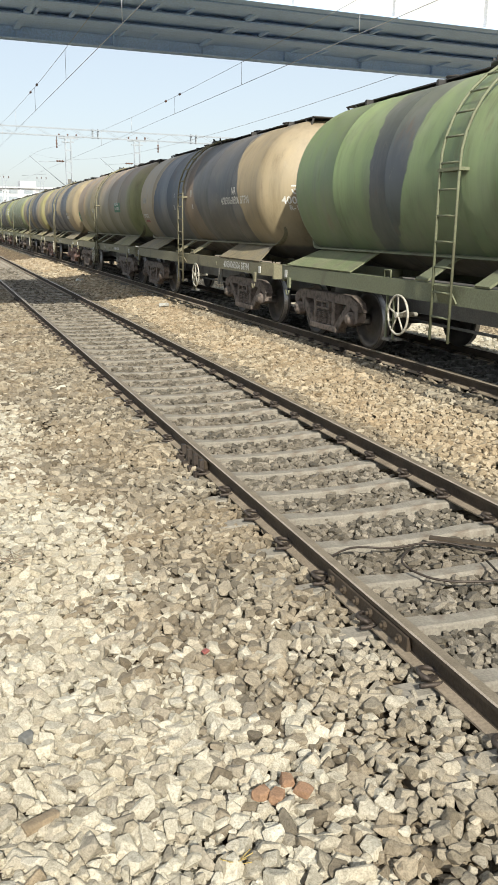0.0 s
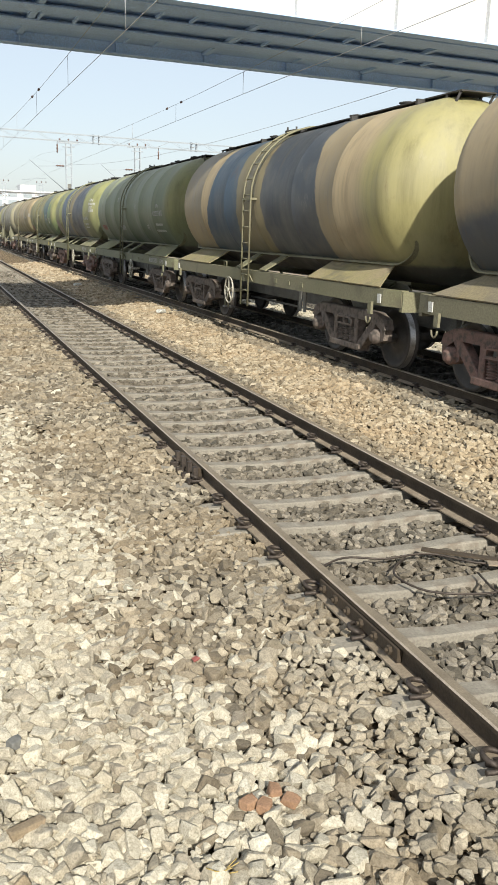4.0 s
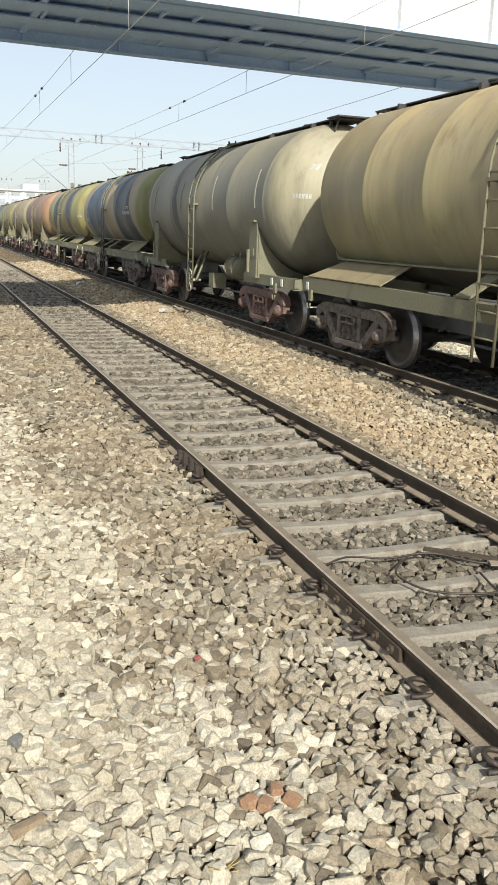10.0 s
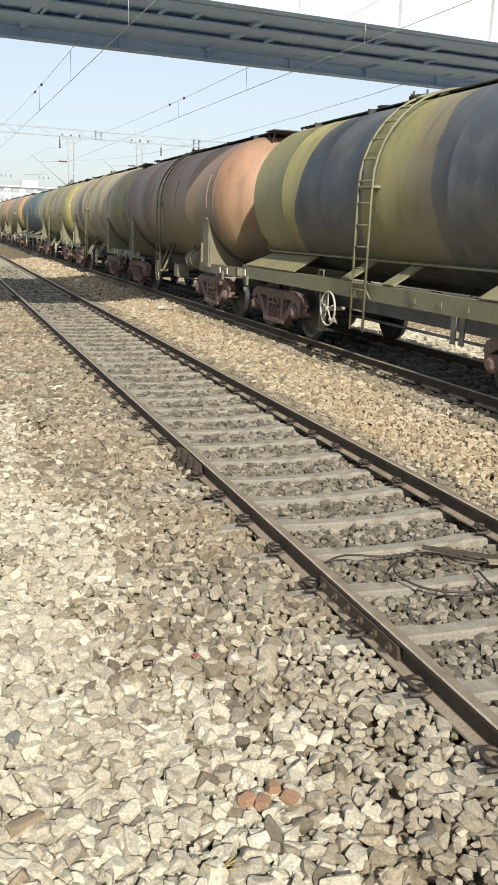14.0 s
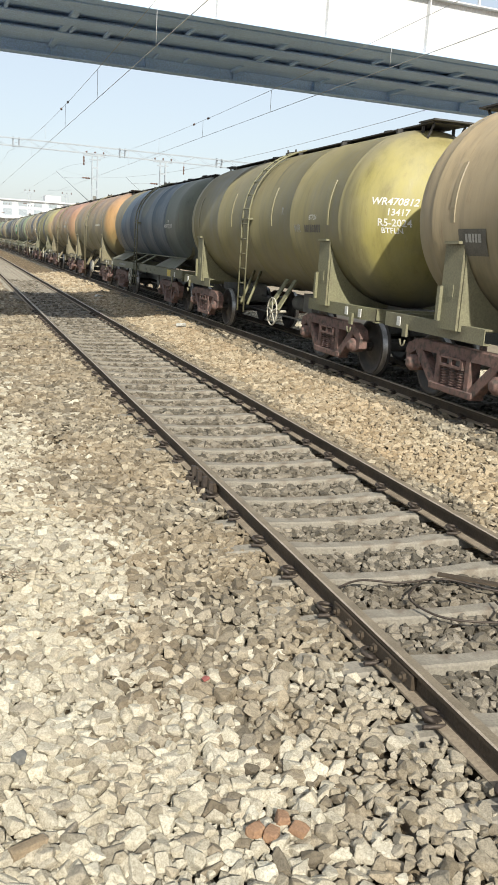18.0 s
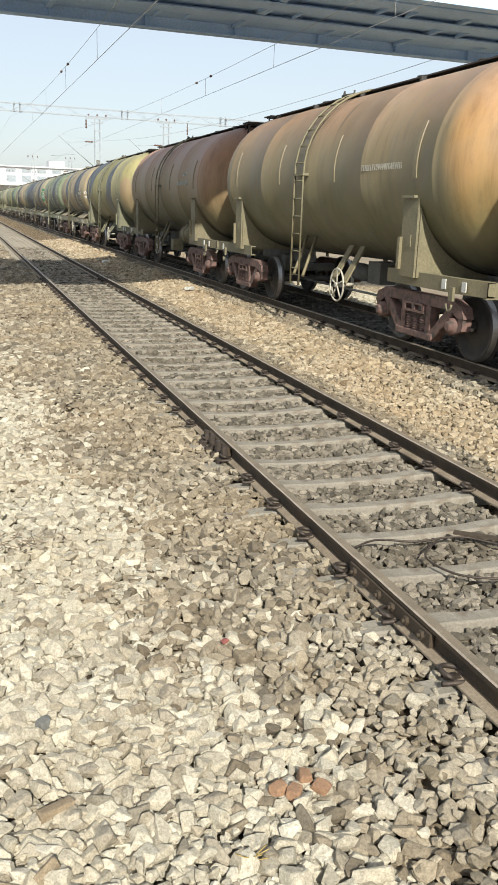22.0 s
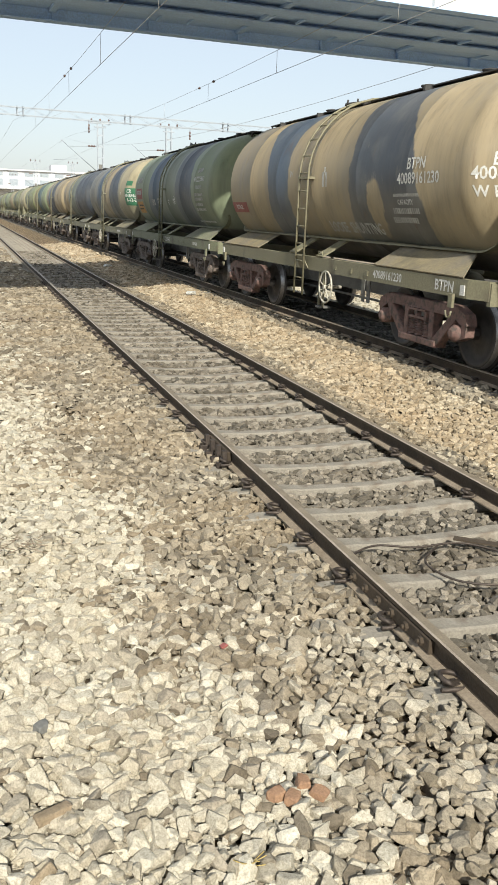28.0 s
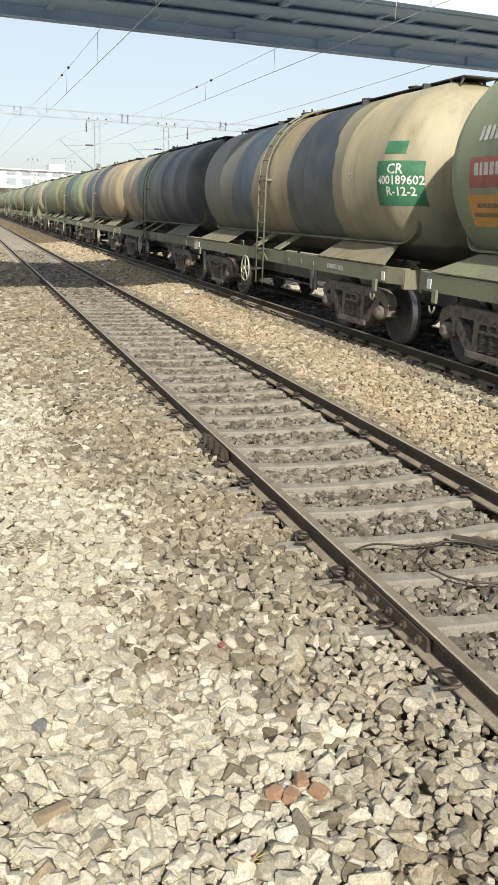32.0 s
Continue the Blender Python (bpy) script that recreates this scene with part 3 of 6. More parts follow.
def sleeper_mesh():
    """A prestressed concrete sleeper: raised rail seats, a lower and narrower waist."""
    bm = bmesh.new()
    prof = [(-1.37, 0.07, -0.03), (-1.1, 0.08, -0.004), (-0.62, 0.08, 0.0), (-0.35, 0.068, -0.018), (0, 0.064, -0.022),
            (0.35, 0.068, -0.018), (0.62, 0.08, 0.0), (1.1, 0.08, -0.004), (1.37, 0.07, -0.03)]
    rows = []
    for x, w, top in prof:
        rows.append([bm.verts.new((x, -w - 0.03, -0.2)), bm.verts.new((x, -w, top - 0.012)), bm.verts.new((x, -w + 0.014, top)),
                     bm.verts.new((x, w - 0.014, top)), bm.verts.new((x, w, top - 0.012)), bm.verts.new((x, w + 0.03, -0.2))])
    for a, b in zip(rows, rows[1:]):
        for i in range(5):
            bm.faces.new((a[i], a[i + 1], b[i + 1], b[i]))
    bm.faces.new(rows[0])
    bm.faces.new(rows[-1][::-1])
    return bm


def clip_mesh():
    """An elastic rail clip: a bent round spring bar on a cast shoulder."""
    bm = bmesh.new()
    pts = []
    for i in range(15):
        a = math.radians(-60 + 300 * i / 14)
        pts.append((0.06 * math.cos(a) + 0.025, 0.066 * math.sin(a), 0.036 + 0.026 * math.sin(a * 0.5)))
    pts = [(-0.06, -0.045, 0.026)] + pts + [(-0.02, 0.0, 0.03), (0.07, 0.0, 0.03)]
    for v in range(len(pts)):
        pts[v] = tuple(1.02 * c for c in pts[v])
    tube(bm, pts, 0.0135, 7)
    box(bm, 0.03, 0.085, -0.03, 0.03, -0.01, 0.035)
    return bm


def track(name, x, z, near, far, clip_far, label, concrete=M_CONCRETE):
    t = empty(name, pose(x, 0, z), label, "railway track", kind="structure")
    rails = [rail_bar("rail", t, s * 0.872, 0.016, -14, 420, "rusty steel rail with a worn brown head") for s in (-1, 1)]
    first = part("sleeper", sleeper_mesh(), concrete, t, "", pose(0, near * SPACING, 0))
    rnd = random.Random(name)
    for k in range(near + 1, far):
        again(first, t, pose(rnd.uniform(-0.03, 0.03), k * SPACING + rnd.uniform(-0.012, 0.012), rnd.uniform(-0.012, 0.002), 0, 0, rnd.uniform(-0.6, 0.6)))
    bm = bmesh.new()
    for k in range(far, far + 240):
        box(bm, -1.3, 1.3, k * SPACING - 0.09, k * SPACING + 0.09, -0.2, -0.01)
    part("far_sleepers", bm, concrete, t)["kind"] = "stuff"
    c = None
    for k in range(near, clip_far):
        for rx, side in ((-0.872, -1), (-0.872, 1), (0.872, -1), (0.872, 1)):
            m = pose(rx + side * 0.082, k * SPACING + rnd.uniform(-0.02, 0.02), 0.01, 0, 0, (180 if side < 0 else 0) + 180 + rnd.uniform(-8, 8))
            if c is None:
                c = part("rail_clip", clip_mesh(), M_CLIP, t, "", m)
            else:
                again(c, t, m)
    return t


track_a = track("track_1", TRACK_A, 0.004, -20, 96, 34, "empty railway track on worn concrete sleepers")
track_b = track("track_2", TRACK_B, 0.174, -20, 80, 16, "shaded railway track under the passing tank train", M_CONCRETE_SHADED)

# bolted joint on the left rail of the empty track
joint = empty("rail_joint", pose(-0.872, -1.20, 0.02), "bolted fishplate joint on the rusty rail", "fishplate")
for s in (-1, 1):
    bm = bmesh.new()
    prism(bm, [(-0.5, 0.03), (0.5, 0.03), (0.5, 0.115), (-0.5, 0.115)], s * 0.01, s * 0.04)
    bmesh.ops.bevel(bm, geom=bm.edges[:], offset=0.006, segments=1, affect="EDGES")
    plate_ob = part("fishplate", bm, M_RAIL, joint)
bolt = None
for i in range(6):
    m = pose(0, -0.42 + 0.168 * i, 0.075)
    if bolt is None:
        bm = bmesh.new()
        lathe(bm, [(-0.075, 0.012), (-0.06, 0.012), (-0.06, 0.026), (-0.038, 0.026)], "x", 6, smooth=False)
        bolt = part("bolt", bm, M_RAIL, joint, "", m)
    else:
        again(bolt, joint, m)

far_joint = empty("rail_joint", pose(-0.872, 2.28, 0.02), "insulated rail joint with clamps on the rusty rail", "fishplate")
for s in (-1, 1):
    bm = bmesh.new()
    prism(bm, [(-0.32, 0.03), (0.32, 0.03), (0.32, 0.12), (-0.32, 0.12)], s * 0.01, s * 0.055)
    bmesh.ops.bevel(bm, geom=bm.edges[:], offset=0.008, segments=1, affect="EDGES")
    part("fishplate", bm, M_RAIL, far_joint)
for y in (-0.3, -0.1, 0.1, 0.3):
    bm = bmesh.new()
    prism(bm, [(y - 0.03, -0.03), (y + 0.03, -0.03), (y + 0.03, 0.13), (y - 0.03, 0.13)], -0.1, -0.06)
    prism(bm, [(y - 0.03, -0.03), (y + 0.03, -0.03), (y + 0.03, 0.02), (y - 0.03, 0.02)], -0.15, -0.1)
    part("clamp", bm, M_CLIP, far_joint)

# bond cables and a flat steel strap between the rails
cable = empty("bond_cable", pose(0, 0, 0), "thin dark bonding cable lying across the sleepers", "cable")
for pts in ([(-0.78, -0.35, 0.03), (-0.5, -0.22, 0.045), (-0.2, -0.28, 0.03), (0.15, -0.3, 0.04), (0.45, -0.55, 0.03), (0.8, -0.5, 0.04)],
            [(-0.05, -0.3, 0.03), (-0.28, -0.55, 0.035), (-0.22, -0.85, 0.03), (0.05, -1.0, 0.035), (0.35, -1.0, 0.03), (0.6, -0.9, 0.03)],
            [(0.3, -0.7, 0.03), (0.22, -1.05, 0.035), (0.25, -1.45, 0.03)]):
    dense = []
    v = [Vector(p) for p in pts]
    for i in range(len(v) - 1):
        p0, p1, p2, p3 = v[max(i - 1, 0)], v[i], v[i + 1], v[min(i + 2, len(v) - 1)]
        for j in range(6):
            u = j / 6
            dense.append(0.5 * ((2 * p1) + (p2 - p0) * u + (2 * p0 - 5 * p1 + 4 * p2 - p3) * u * u + (3 * p1 - p0 - 3 * p2 + p3) * u ** 3))
    bm = bmesh.new()
    tube(bm, dense, 0.008, 7)
    part("cable_run", bm, M_CLIP, cable)
strap = empty("steel_strap", pose(0.42, -0.42, 0.035, 0, 0, -38), "rusty flat steel strap lying between the rails", "strap")
bm = bmesh.new()
box(bm, -0.35, 0.35, -0.035, 0.035, 0, 0.012)
part("flat_bar", bm, M_RAIL, strap)
bm = bmesh.new()
box(bm, 0.1, 0.62, -0.17, -0.09, 0, 0.012, pose(0, 0, 0, 0, 0, 14))
part("bent_bar", bm, M_FOOT, strap)


# ---- footbridge ----
bridge = empty("footbridge", pose(3.15, 13.93, 0.27, 0, 0, 2.5) @ Matrix.Scale(0.88, 4), "blue-grey steel footbridge with a white plate girder", "footbridge")
B0 = 6.9


def girder(y, mat, label):
    bm = bmesh.new()
    box(bm, -26, 34, y - 0.012, y + 0.012, B0 + 0.03, B0 + 1.2)
    part("girder_web", bm, mat, bridge, label)
    bm = bmesh.new()
    box(bm, -26, 34, y - 0.17, y + 0.17, B0, B0 + 0.03)
    part("bottom_flange", bm, M_GIRDER, bridge)
    bm = bmesh.new()
    box(bm, -26, 34, y - 0.17, y + 0.17, B0 + 1.2, B0 + 1.23)
    part("top_flange", bm, mat, bridge)
    st = None
    for i in range(24):
        m = pose(-25 + 2.55 * i, y, B0 + 0.03)
        if st is None:
            bm = bmesh.new()
            box(bm, -0.012, 0.012, -0.15, 0.15, 0, 1.17)
            st = part("stiffener", bm, mat, bridge, "", m)
        else:
            again(st, bridge, m)


girder(-3.0, M_FASCIA, "white painted plate girder")
girder(3.0, M_GIRDER, "blue-grey plate girder")
bm = bmesh.new()
box(bm, -26, 34, -2.984, -2.97, B0 + 0.035, B0 + 1.19)
part("girder_lining", bm, M_GIRDER, bridge, "blue-grey inner face of the girder")
for y in (-1.65, -0.2, 1.3):
    bm = bmesh.new()
    box(bm, -26, 34, y - 0.32, y + 0.32, B0 + 0.18, B0 + 0.21)
    box(bm, -26, 34, y - 0.01, y + 0.01, B0 + 0.21, B0 + 0.31)
    part("stringer", bm, M_GIRDER, bridge)
bm = bmesh.new()
box(bm, -26, 34, -2.98, 2.98, B0 + 0.31, B0 + 0.46)
part("deck", bm, M_GIRDER_DARK, bridge)
cross = None
for i in range(12):
    m = pose(-25 + 5.1 * i, 0, B0 + 0.2)
    if cross is None:
        bm = bmesh.new()
        box(bm, -0.08, 0.08, -2.95, 2.95, 0.02, 0.105)
        cross = part("cross_beam", bm, M_GIRDER_DARK, bridge, "", m)
    else:
        again(cross, bridge, m)
brace = None
for i in range(24):
    for k, y in enumerate((-2.3, -0.92, 0.55, 2.1)):
        if (i + k) % 2:
            continue
        for dx in (-0.42, 0.42):
            m = pose(-24 + 2.5 * i + dx, y, B0 + 0.205)
            if brace is None:
                bm = bmesh.new()
                box(bm, -0.035, 0.035, -0.42, 0.42, 0, 0.06)
                brace = part("cross_frame", bm, M_GIRDER, bridge, "", m)
            else:
                again(brace, bridge, m)
post = None
for i in range(40):
    for y in (-2.9, 2.9):
        m = pose(-25.5 + 1.5 * i, y, B0 + 1.23)
        if post is None:
            bm = bmesh.new()
            box(bm, -0.025, 0.025, -0.025, 0.025, 0, 1.1)
            post = part("railing_post", bm, M_FASCIA, bridge, "", m)
        else:
            again(post, bridge, m)
for y in (-2.9, 2.9):
    for z in (0.35, 0.72, 1.08):
        bm = bmesh.new()
        tube(bm, [(-26, y, B0 + 1.23 + z), (34, y, B0 + 1.23 + z)], 0.025, 6)
        part("railing_bar", bm, M_FASCIA, bridge)
for x in (-14.0, 20.0):
    bm = bmesh.new()
    for y in (-2.7, 2.7):
        box(bm, x - 0.25, x + 0.25, y - 0.2, y + 0.2, -0.5, B0)
    box(bm, x - 0.2, x + 0.2, -2.7, 2.7, B0 - 0.45, B0 - 0.01)
    part("trestle", bm, M_GIRDER, bridge)

bm = bmesh.new()
prism(bm, [(-3.3, B0 + 4.3), (0, B0 + 4.75), (3.3, B0 + 4.3), (3.3, B0 + 4.36), (0, B0 + 4.81), (-3.3, B0 + 4.36)], -26, 34)
part("roof", bm, M_FASCIA, bridge, "low pitched sheet roof of the footbridge")
for i in range(14):
    for y in (-2.9, 2.9):
        bm = bmesh.new()
        box(bm, -25.5 + 4.5 * i - 0.05, -25.5 + 4.5 * i + 0.05, y - 0.05, y + 0.05, B0 + 1.23, B0 + 4.36)
        part("roof_post", bm, M_FASCIA, bridge)

# ---- overhead line ----
def wire(name, parent, pts, r, mat=M_WIRE):
    bm = bmesh.new()
    tube(bm, pts, r, 5)
    return part(name, bm, mat, parent)


def overhead(x, contact, messenger, label):
    line = empty("overhead_line", pose(x, 0, 0), label, "overhead wire")
    ys = [-20 + 4 * i for i in range(46)]
    wire("contact_wire", line, [(0, y, contact(y)) for y in ys], 0.0065)
    wire("messenger_wire", line, [(0, y, messenger(y)) for y in ys], 0.0055)
    for i in range(6):
        y = 3.2 + 6.3 * i
        wire("dropper", line, [(0, y, contact(y)), (0, y, messenger(y))], 0.005)
    for y in (1.9, 2.32, 2.64) if x == 0 else ():
        bm = bmesh.new()
        lathe(bm, [(y - 0.03, 0.008), (y - 0.015, 0.02), (y + 0.015, 0.02), (y + 0.03, 0.008)], "y", 8, (0, 0, messenger(y)))
        part("wire_clamp", bm, M_WHITE, line, "small bright wire clamp")
    for y in (21.5, 23.2):
        bm = bmesh.new()
        lathe(bm, [(y - 0.07, 0.01), (y - 0.05, 0.035), (y + 0.05, 0.035), (y + 0.07, 0.01)], "y", 8, (0, 0, messenger(y)))
        part("wire_clamp", bm, M_INSUL, line)


overhead(0.0, lambda y: 5.42 + 0.008 * max(min(y, 62) - 11.6, -12), lambda y: 6.1 + 0.0009 * (min(y, 52) - 15) ** 2, "overhead contact line above the empty track")
overhead(4.265, lambda y: 5.6 + 0.004 * (min(y, 62) - 13), lambda y: 6.12 + 0.0007 * (min(y, 58) - 18) ** 2, "overhead contact line above the train")
feeder = empty("feeder_wire", pose(10.7, 0, 0), "thin feeder wire high beyond the train", "overhead wire")
wire("wire_run", feeder, [(0, y, 6.75 + 0.0006 * (y - 30) ** 2) for y in range(-20, 130, 6)], 0.009)

portal = empty("catenary_portal", pose(0, 48.09, 0, 0, 0, 4.6), "slender lattice steel portal spanning the tracks", "portal")
for z in (7.30, 7.72):
    for y in (-0.2, 0.2):
        bm = bmesh.new()
        box(bm, -16, 24, y - 0.02, y + 0.02, z - 0.02, z + 0.02)
        part("boom_chord", bm, M_MAST, portal)
lat = None
for i in range(38):
    for y in (-0.2, 0.2):
        m = pose(-15.5 + 1.05 * i, y, 7.51, 0, 66 if i % 2 else -66, 0)
        if lat is None:
            bm = bmesh.new()
            box(bm, -0.009, 0.009, -0.006, 0.006, -0.5, 0.5)
            lat = part("lattice_bar", bm, M_MAST, portal, "", m)
        else:
            again(lat, portal, m)
for x in (-16.0, 24.0):
    bm = bmesh.new()
    for dx in (-0.2, 0.2):
        box(bm, x + dx - 0.04, x + dx + 0.04, -0.2, 0.2, -0.2, 7.7)
    part("portal_leg", bm, M_MAST, portal)
for x in (0.2, 6.5, 12.8):
    bm = bmesh.new()
    box(bm, x - 0.2, x - 0.14, -0.1, 0.1, 7.25, 7.80)
    part("drop_bracket", bm, M_MAST, portal)
    bm = bmesh.new()
    box(bm, x + 0.14, x + 0.2, -0.1, 0.1, 7.25, 7.80)
    part("drop_bracket", bm, M_MAST, portal)
    bm = bmesh.new()
    lathe(bm, [(6.62, 0.02), (6.66, 0.06), (6.76, 0.03), (6.86, 0.06), (6.96, 0.03), (7.06, 0.06), (7.12, 0.02), (7.3, 0.015)], "z", 8, (x + 3.95, 0, 0))
    part("insulator", bm, M_INSUL, portal)


def mast(x, y, height, reach):
    t = empty("catenary_mast", pose(x, y, 0), "grey twin-channel steel mast with insulators on top", "mast", "masts beside the tracks")
    for s in (-1, 1):
        bm = bmesh.new()
        box(bm, s * 0.2 - 0.04, s * 0.2 + 0.04, -0.09, 0.09, -0.2, height)
        part("channel", bm, M_MAST, t)
    batten = None
    for i in range(int(height / 0.8)):
        if batten is None:
            bm = bmesh.new()
            box(bm, -0.2, 0.2, -0.1, -0.085, 0.0, 0.12)
            batten = part("batten", bm, M_MAST, t, "", pose(0, 0, 0.4))
        else:
            again(batten, t, pose(0, 0, 0.4 + 0.8 * i))
    bm = bmesh.new()
    box(bm, -0.75, 0.75, -0.06, 0.06, height, height + 0.1)
    box(bm, -0.45, 0.45, -0.05, 0.05, height - 0.28, height - 0.2)
    part("crossarm", bm, M_MAST, t)
    for dx in (-0.65, 0.0, 0.65):
        bm = bmesh.new()
        lathe(bm, [(0, 0.03), (0.05, 0.08), (0.12, 0.04), (0.19, 0.08), (0.26, 0.02)], "z", 8, (dx, 0, height + 0.1))
        part("insulator", bm, M_INSUL, t)
    bm = bmesh.new()
    box(bm, -0.13, 0.13, -0.16, -0.1, height * 0.62, height * 0.62 + 0.3)
    part("mast_plate", bm, M_UNDER, t)
    bm = bmesh.new()
    tube(bm, [(-0.2, 0, 5.0), (-reach, 0, 7.2)], 0.035, 6)
    part("cantilever_tube", bm, M_MAST, t)
    bm = bmesh.new()
    tube(bm, [(-0.2, 0, 6.9), (-reach + 0.4, 0, 6.75)], 0.02, 6)
    part("stay_tube", bm, M_MAST, t)
    bm = bmesh.new()
    tube(bm, [(-reach * 0.6, 0, 5.9), (-reach - 0.6, 0, 5.75)], 0.018, 6)
    part("steady_arm", bm, M_MAST, t)
    bm = bmesh.new()
    lathe(bm, [(-0.95, 0.03), (-0.85, 0.07), (-0.75, 0.04), (-0.65, 0.07), (-0.55, 0.04), (-0.45, 0.07), (-0.35, 0.03)], "x", 8, (0, 0, 6.87))
    part("stay_insulator", bm, M_INSUL, t)


for my in (63.0, 126.0, 189.0):
    mast(6.95, my, 8.5, 2.9)
    mast(12.25, my, 8.5, 2.9)
mast(-4.6, 94.0, 8.5, -4.0)

# ---- station building far down the line ----
house = empty("station_building", pose(6, 235, 0), "long white plastered station building with rows of windows", "building")
bm = bmesh.new()
box(bm, -30, 25, 0, 14, -0.3, 11.3)
part("wall", bm, M_BUILD, house)
bm = bmesh.new()
box(bm, -31, 26, -0.6, 15, 11.3, 11.65)
part("roof", bm, M_BUILD, house, "flat white roof slab")
bm = bmesh.new()
box(bm, 13.6, 17.7, 2, 9, 11.65, 13.3)
part("roof_tower", bm, M_BUILD, house)
bm = bmesh.new()
box(bm, -31, 26, -3, 0, 6.6, 6.95)
part("canopy", bm, M_BUILD, house)
win = None
for fl, tall in ((1.6, 1.9), (7.5, 1.7), (9.9, 1.0)):
    for i in range(14):
        m = pose(-27.5 + 3.9 * i, -0.02, fl) @ Matrix.Diagonal((1, 1, tall, 1))
        if win is None:
            bm = bmesh.new()
            box(bm, -1.15, 1.15, -0.03, 0.05, 0, 1)
            win = part("window", bm, M_GLASS_FAR, house, "dull glass window", m)
        else:
            again(win, house, m)
for i in range(15):
    bm = bmesh.new()
    box(bm, -29.6 + 3.9 * i, -29.3 + 3.9 * i, -0.25, -0.01, 0, 11.3)
    part("pilaster", bm, M_BUILD, house)

# ---- odd things lying on the stones ----
def lying(name, label, category, mat, loc, size, seed, angle=0):
    """A broken lump with uneven faces and chipped edges."""
    rng = np.random.default_rng(seed)
    v, f = ico(2)
    v = v * rng.uniform(0.94, 1.06, (len(v), 1))
    for n, d in ((0, 0.62), (0, -0.62), (1, 0.62), (1, -0.62), (2, 0.55), (2, -0.6)):
        ax = np.zeros(3)
        ax[n] = 1.0 if d > 0 else -1.0
        ax = ax + rng.normal(0, 0.16, 3)
        ax /= np.linalg.norm(ax)
        v = v - np.maximum(v @ ax - abs(d), 0)[:, None] * ax
    me = bpy.data.meshes.new(name)
    me.from_pydata((v * 0.8 * np.array(size)).tolist(), [], f.tolist())
    me.polygons.foreach_set("use_smooth", np.zeros(len(f), dtype=bool))
    me.materials.append(mat)
    ob = new(name, me)
    ob.matrix_basis = pose(loc[0], loc[1], loc[2], 0, 0, angle)
    return tagged(ob, label, category)


lying("wood_offcut", "weathered brown wood offcut on the pale stones", "wood", M_WOOD, (-2.91, -2.35, -0.005), (0.14, 0.055, 0.05), 1, 22)
for i, (x, y, a) in enumerate(((-2.03, -2.46, 20), (-1.90, -2.42, 75), (-1.86, -2.50, 130), (-1.975, -2.50, 50))):
    lying("brick_fragment", "broken orange brick fragment among the stones", "brick", M_BRICK, (x, y, -0.008), (0.07, 0.055, 0.045), 10 + i, a)["group"] = "brick fragments"
lying("dark_stone", "single dark slate-grey stone", "stone", M_UNDER, (-2.9, -1.74, -0.015), (0.065, 0.055, 0.045), 20, 30)
lying("concrete_slab", "flat worn concrete slab end beside the rail", "slab", M_CONCRETE, (-1.22, -0.5, -0.02), (0.2, 0.11, 0.06), 21, -8)
lying("concrete_slab", "flat worn concrete slab end beside the rail", "slab", M_CONCRETE, (-1.24, -1.15, -0.02), (0.2, 0.1, 0.06), 22, -4)
lying("white_lump", "small bright white lump on the tan ballast", "litter", M_WHITE, (2.55, 17.0, 0.19), (0.24, 0.17, 0.10), 23, 30)
lying("white_lump", "small bright white lump on the tan ballast", "litter", M_WHITE, (2.16, 28.8, 0.13), (0.3, 0.2, 0.10), 24, 10)
lying("red_scrap", "small red scrap among the stones", "litter", M_RED_SIGN, (-1.9, -1.25, 0.0), (0.045, 0.03, 0.015), 27, 35)
tuft = empty("dry_grass_tuft", pose(-2.25, -2.78, -0.05), "dry yellow grass blades between the stones", "grass")
rnd = random.Random(5)
for i in range(8):
    a, h = rnd.uniform(0, 6.28), rnd.uniform(0.04, 0.09)
    bm = bmesh.new()
    tube(bm, [(0, 0, 0), (0.02 * math.cos(a), 0.02 * math.sin(a), h * 0.6), (0.06 * math.cos(a), 0.06 * math.sin(a), h)], 0.002, 4)
    part("blade", bm, M_DRY, tuft)
for tx, ty, spread, count in ((-2.87, 0.40, 0.14, 40), (-2.03, 12.7, 0.4, 40)):
    scraps = empty("dry_twigs", pose(tx, ty, 0.0), "little heap of dark dry twigs and stalks on the stones", "twigs", "twig heaps")
    for i in range(count):
        x, y, a, ln = rnd.gauss(0, spread), rnd.gauss(0, spread * 0.6), rnd.uniform(0, 6.28), rnd.uniform(0.25, 0.7) * spread
        bm = bmesh.new()
        tube(bm, [(x, y, 0.01), (x + ln * math.cos(a), y + ln * math.sin(a), rnd.uniform(0.01, 0.045))], 0.0035 if spread < 0.2 else 0.011, 5)
        part("twig", bm, M_FOOT, scraps)


# ---- tank wagons ----
PITCH, LEAD = 12.2, 9.42
RAIL_B, BOGIE_UP = 0.20, 0.15
O, G, LG = (0.185, 0.19, 0.088), (0.105, 0.155, 0.075), (0.185, 0.21, 0.115)
B, D, BG = (0.038, 0.047, 0.058), (0.050, 0.057, 0.066), (0.060, 0.080, 0.104)
T, R_, DR = (0.285, 0.217, 0.122), (0.29, 0.15, 0.078), (0.135, 0.09, 0.07)
C, Y, GG, TE = (0.285, 0.248, 0.15), (0.205, 0.178, 0.062), (0.14, 0.155, 0.12), (0.055, 0.10, 0.092)
OB, RB, YG = (0.185, 0.148, 0.075), (0.165, 0.115, 0.08), (0.212, 0.207, 0.076)
BT, GR, BL = (0.20, 0.162, 0.105), (0.165, 0.22, 0.095), (0.043, 0.068, 0.095)
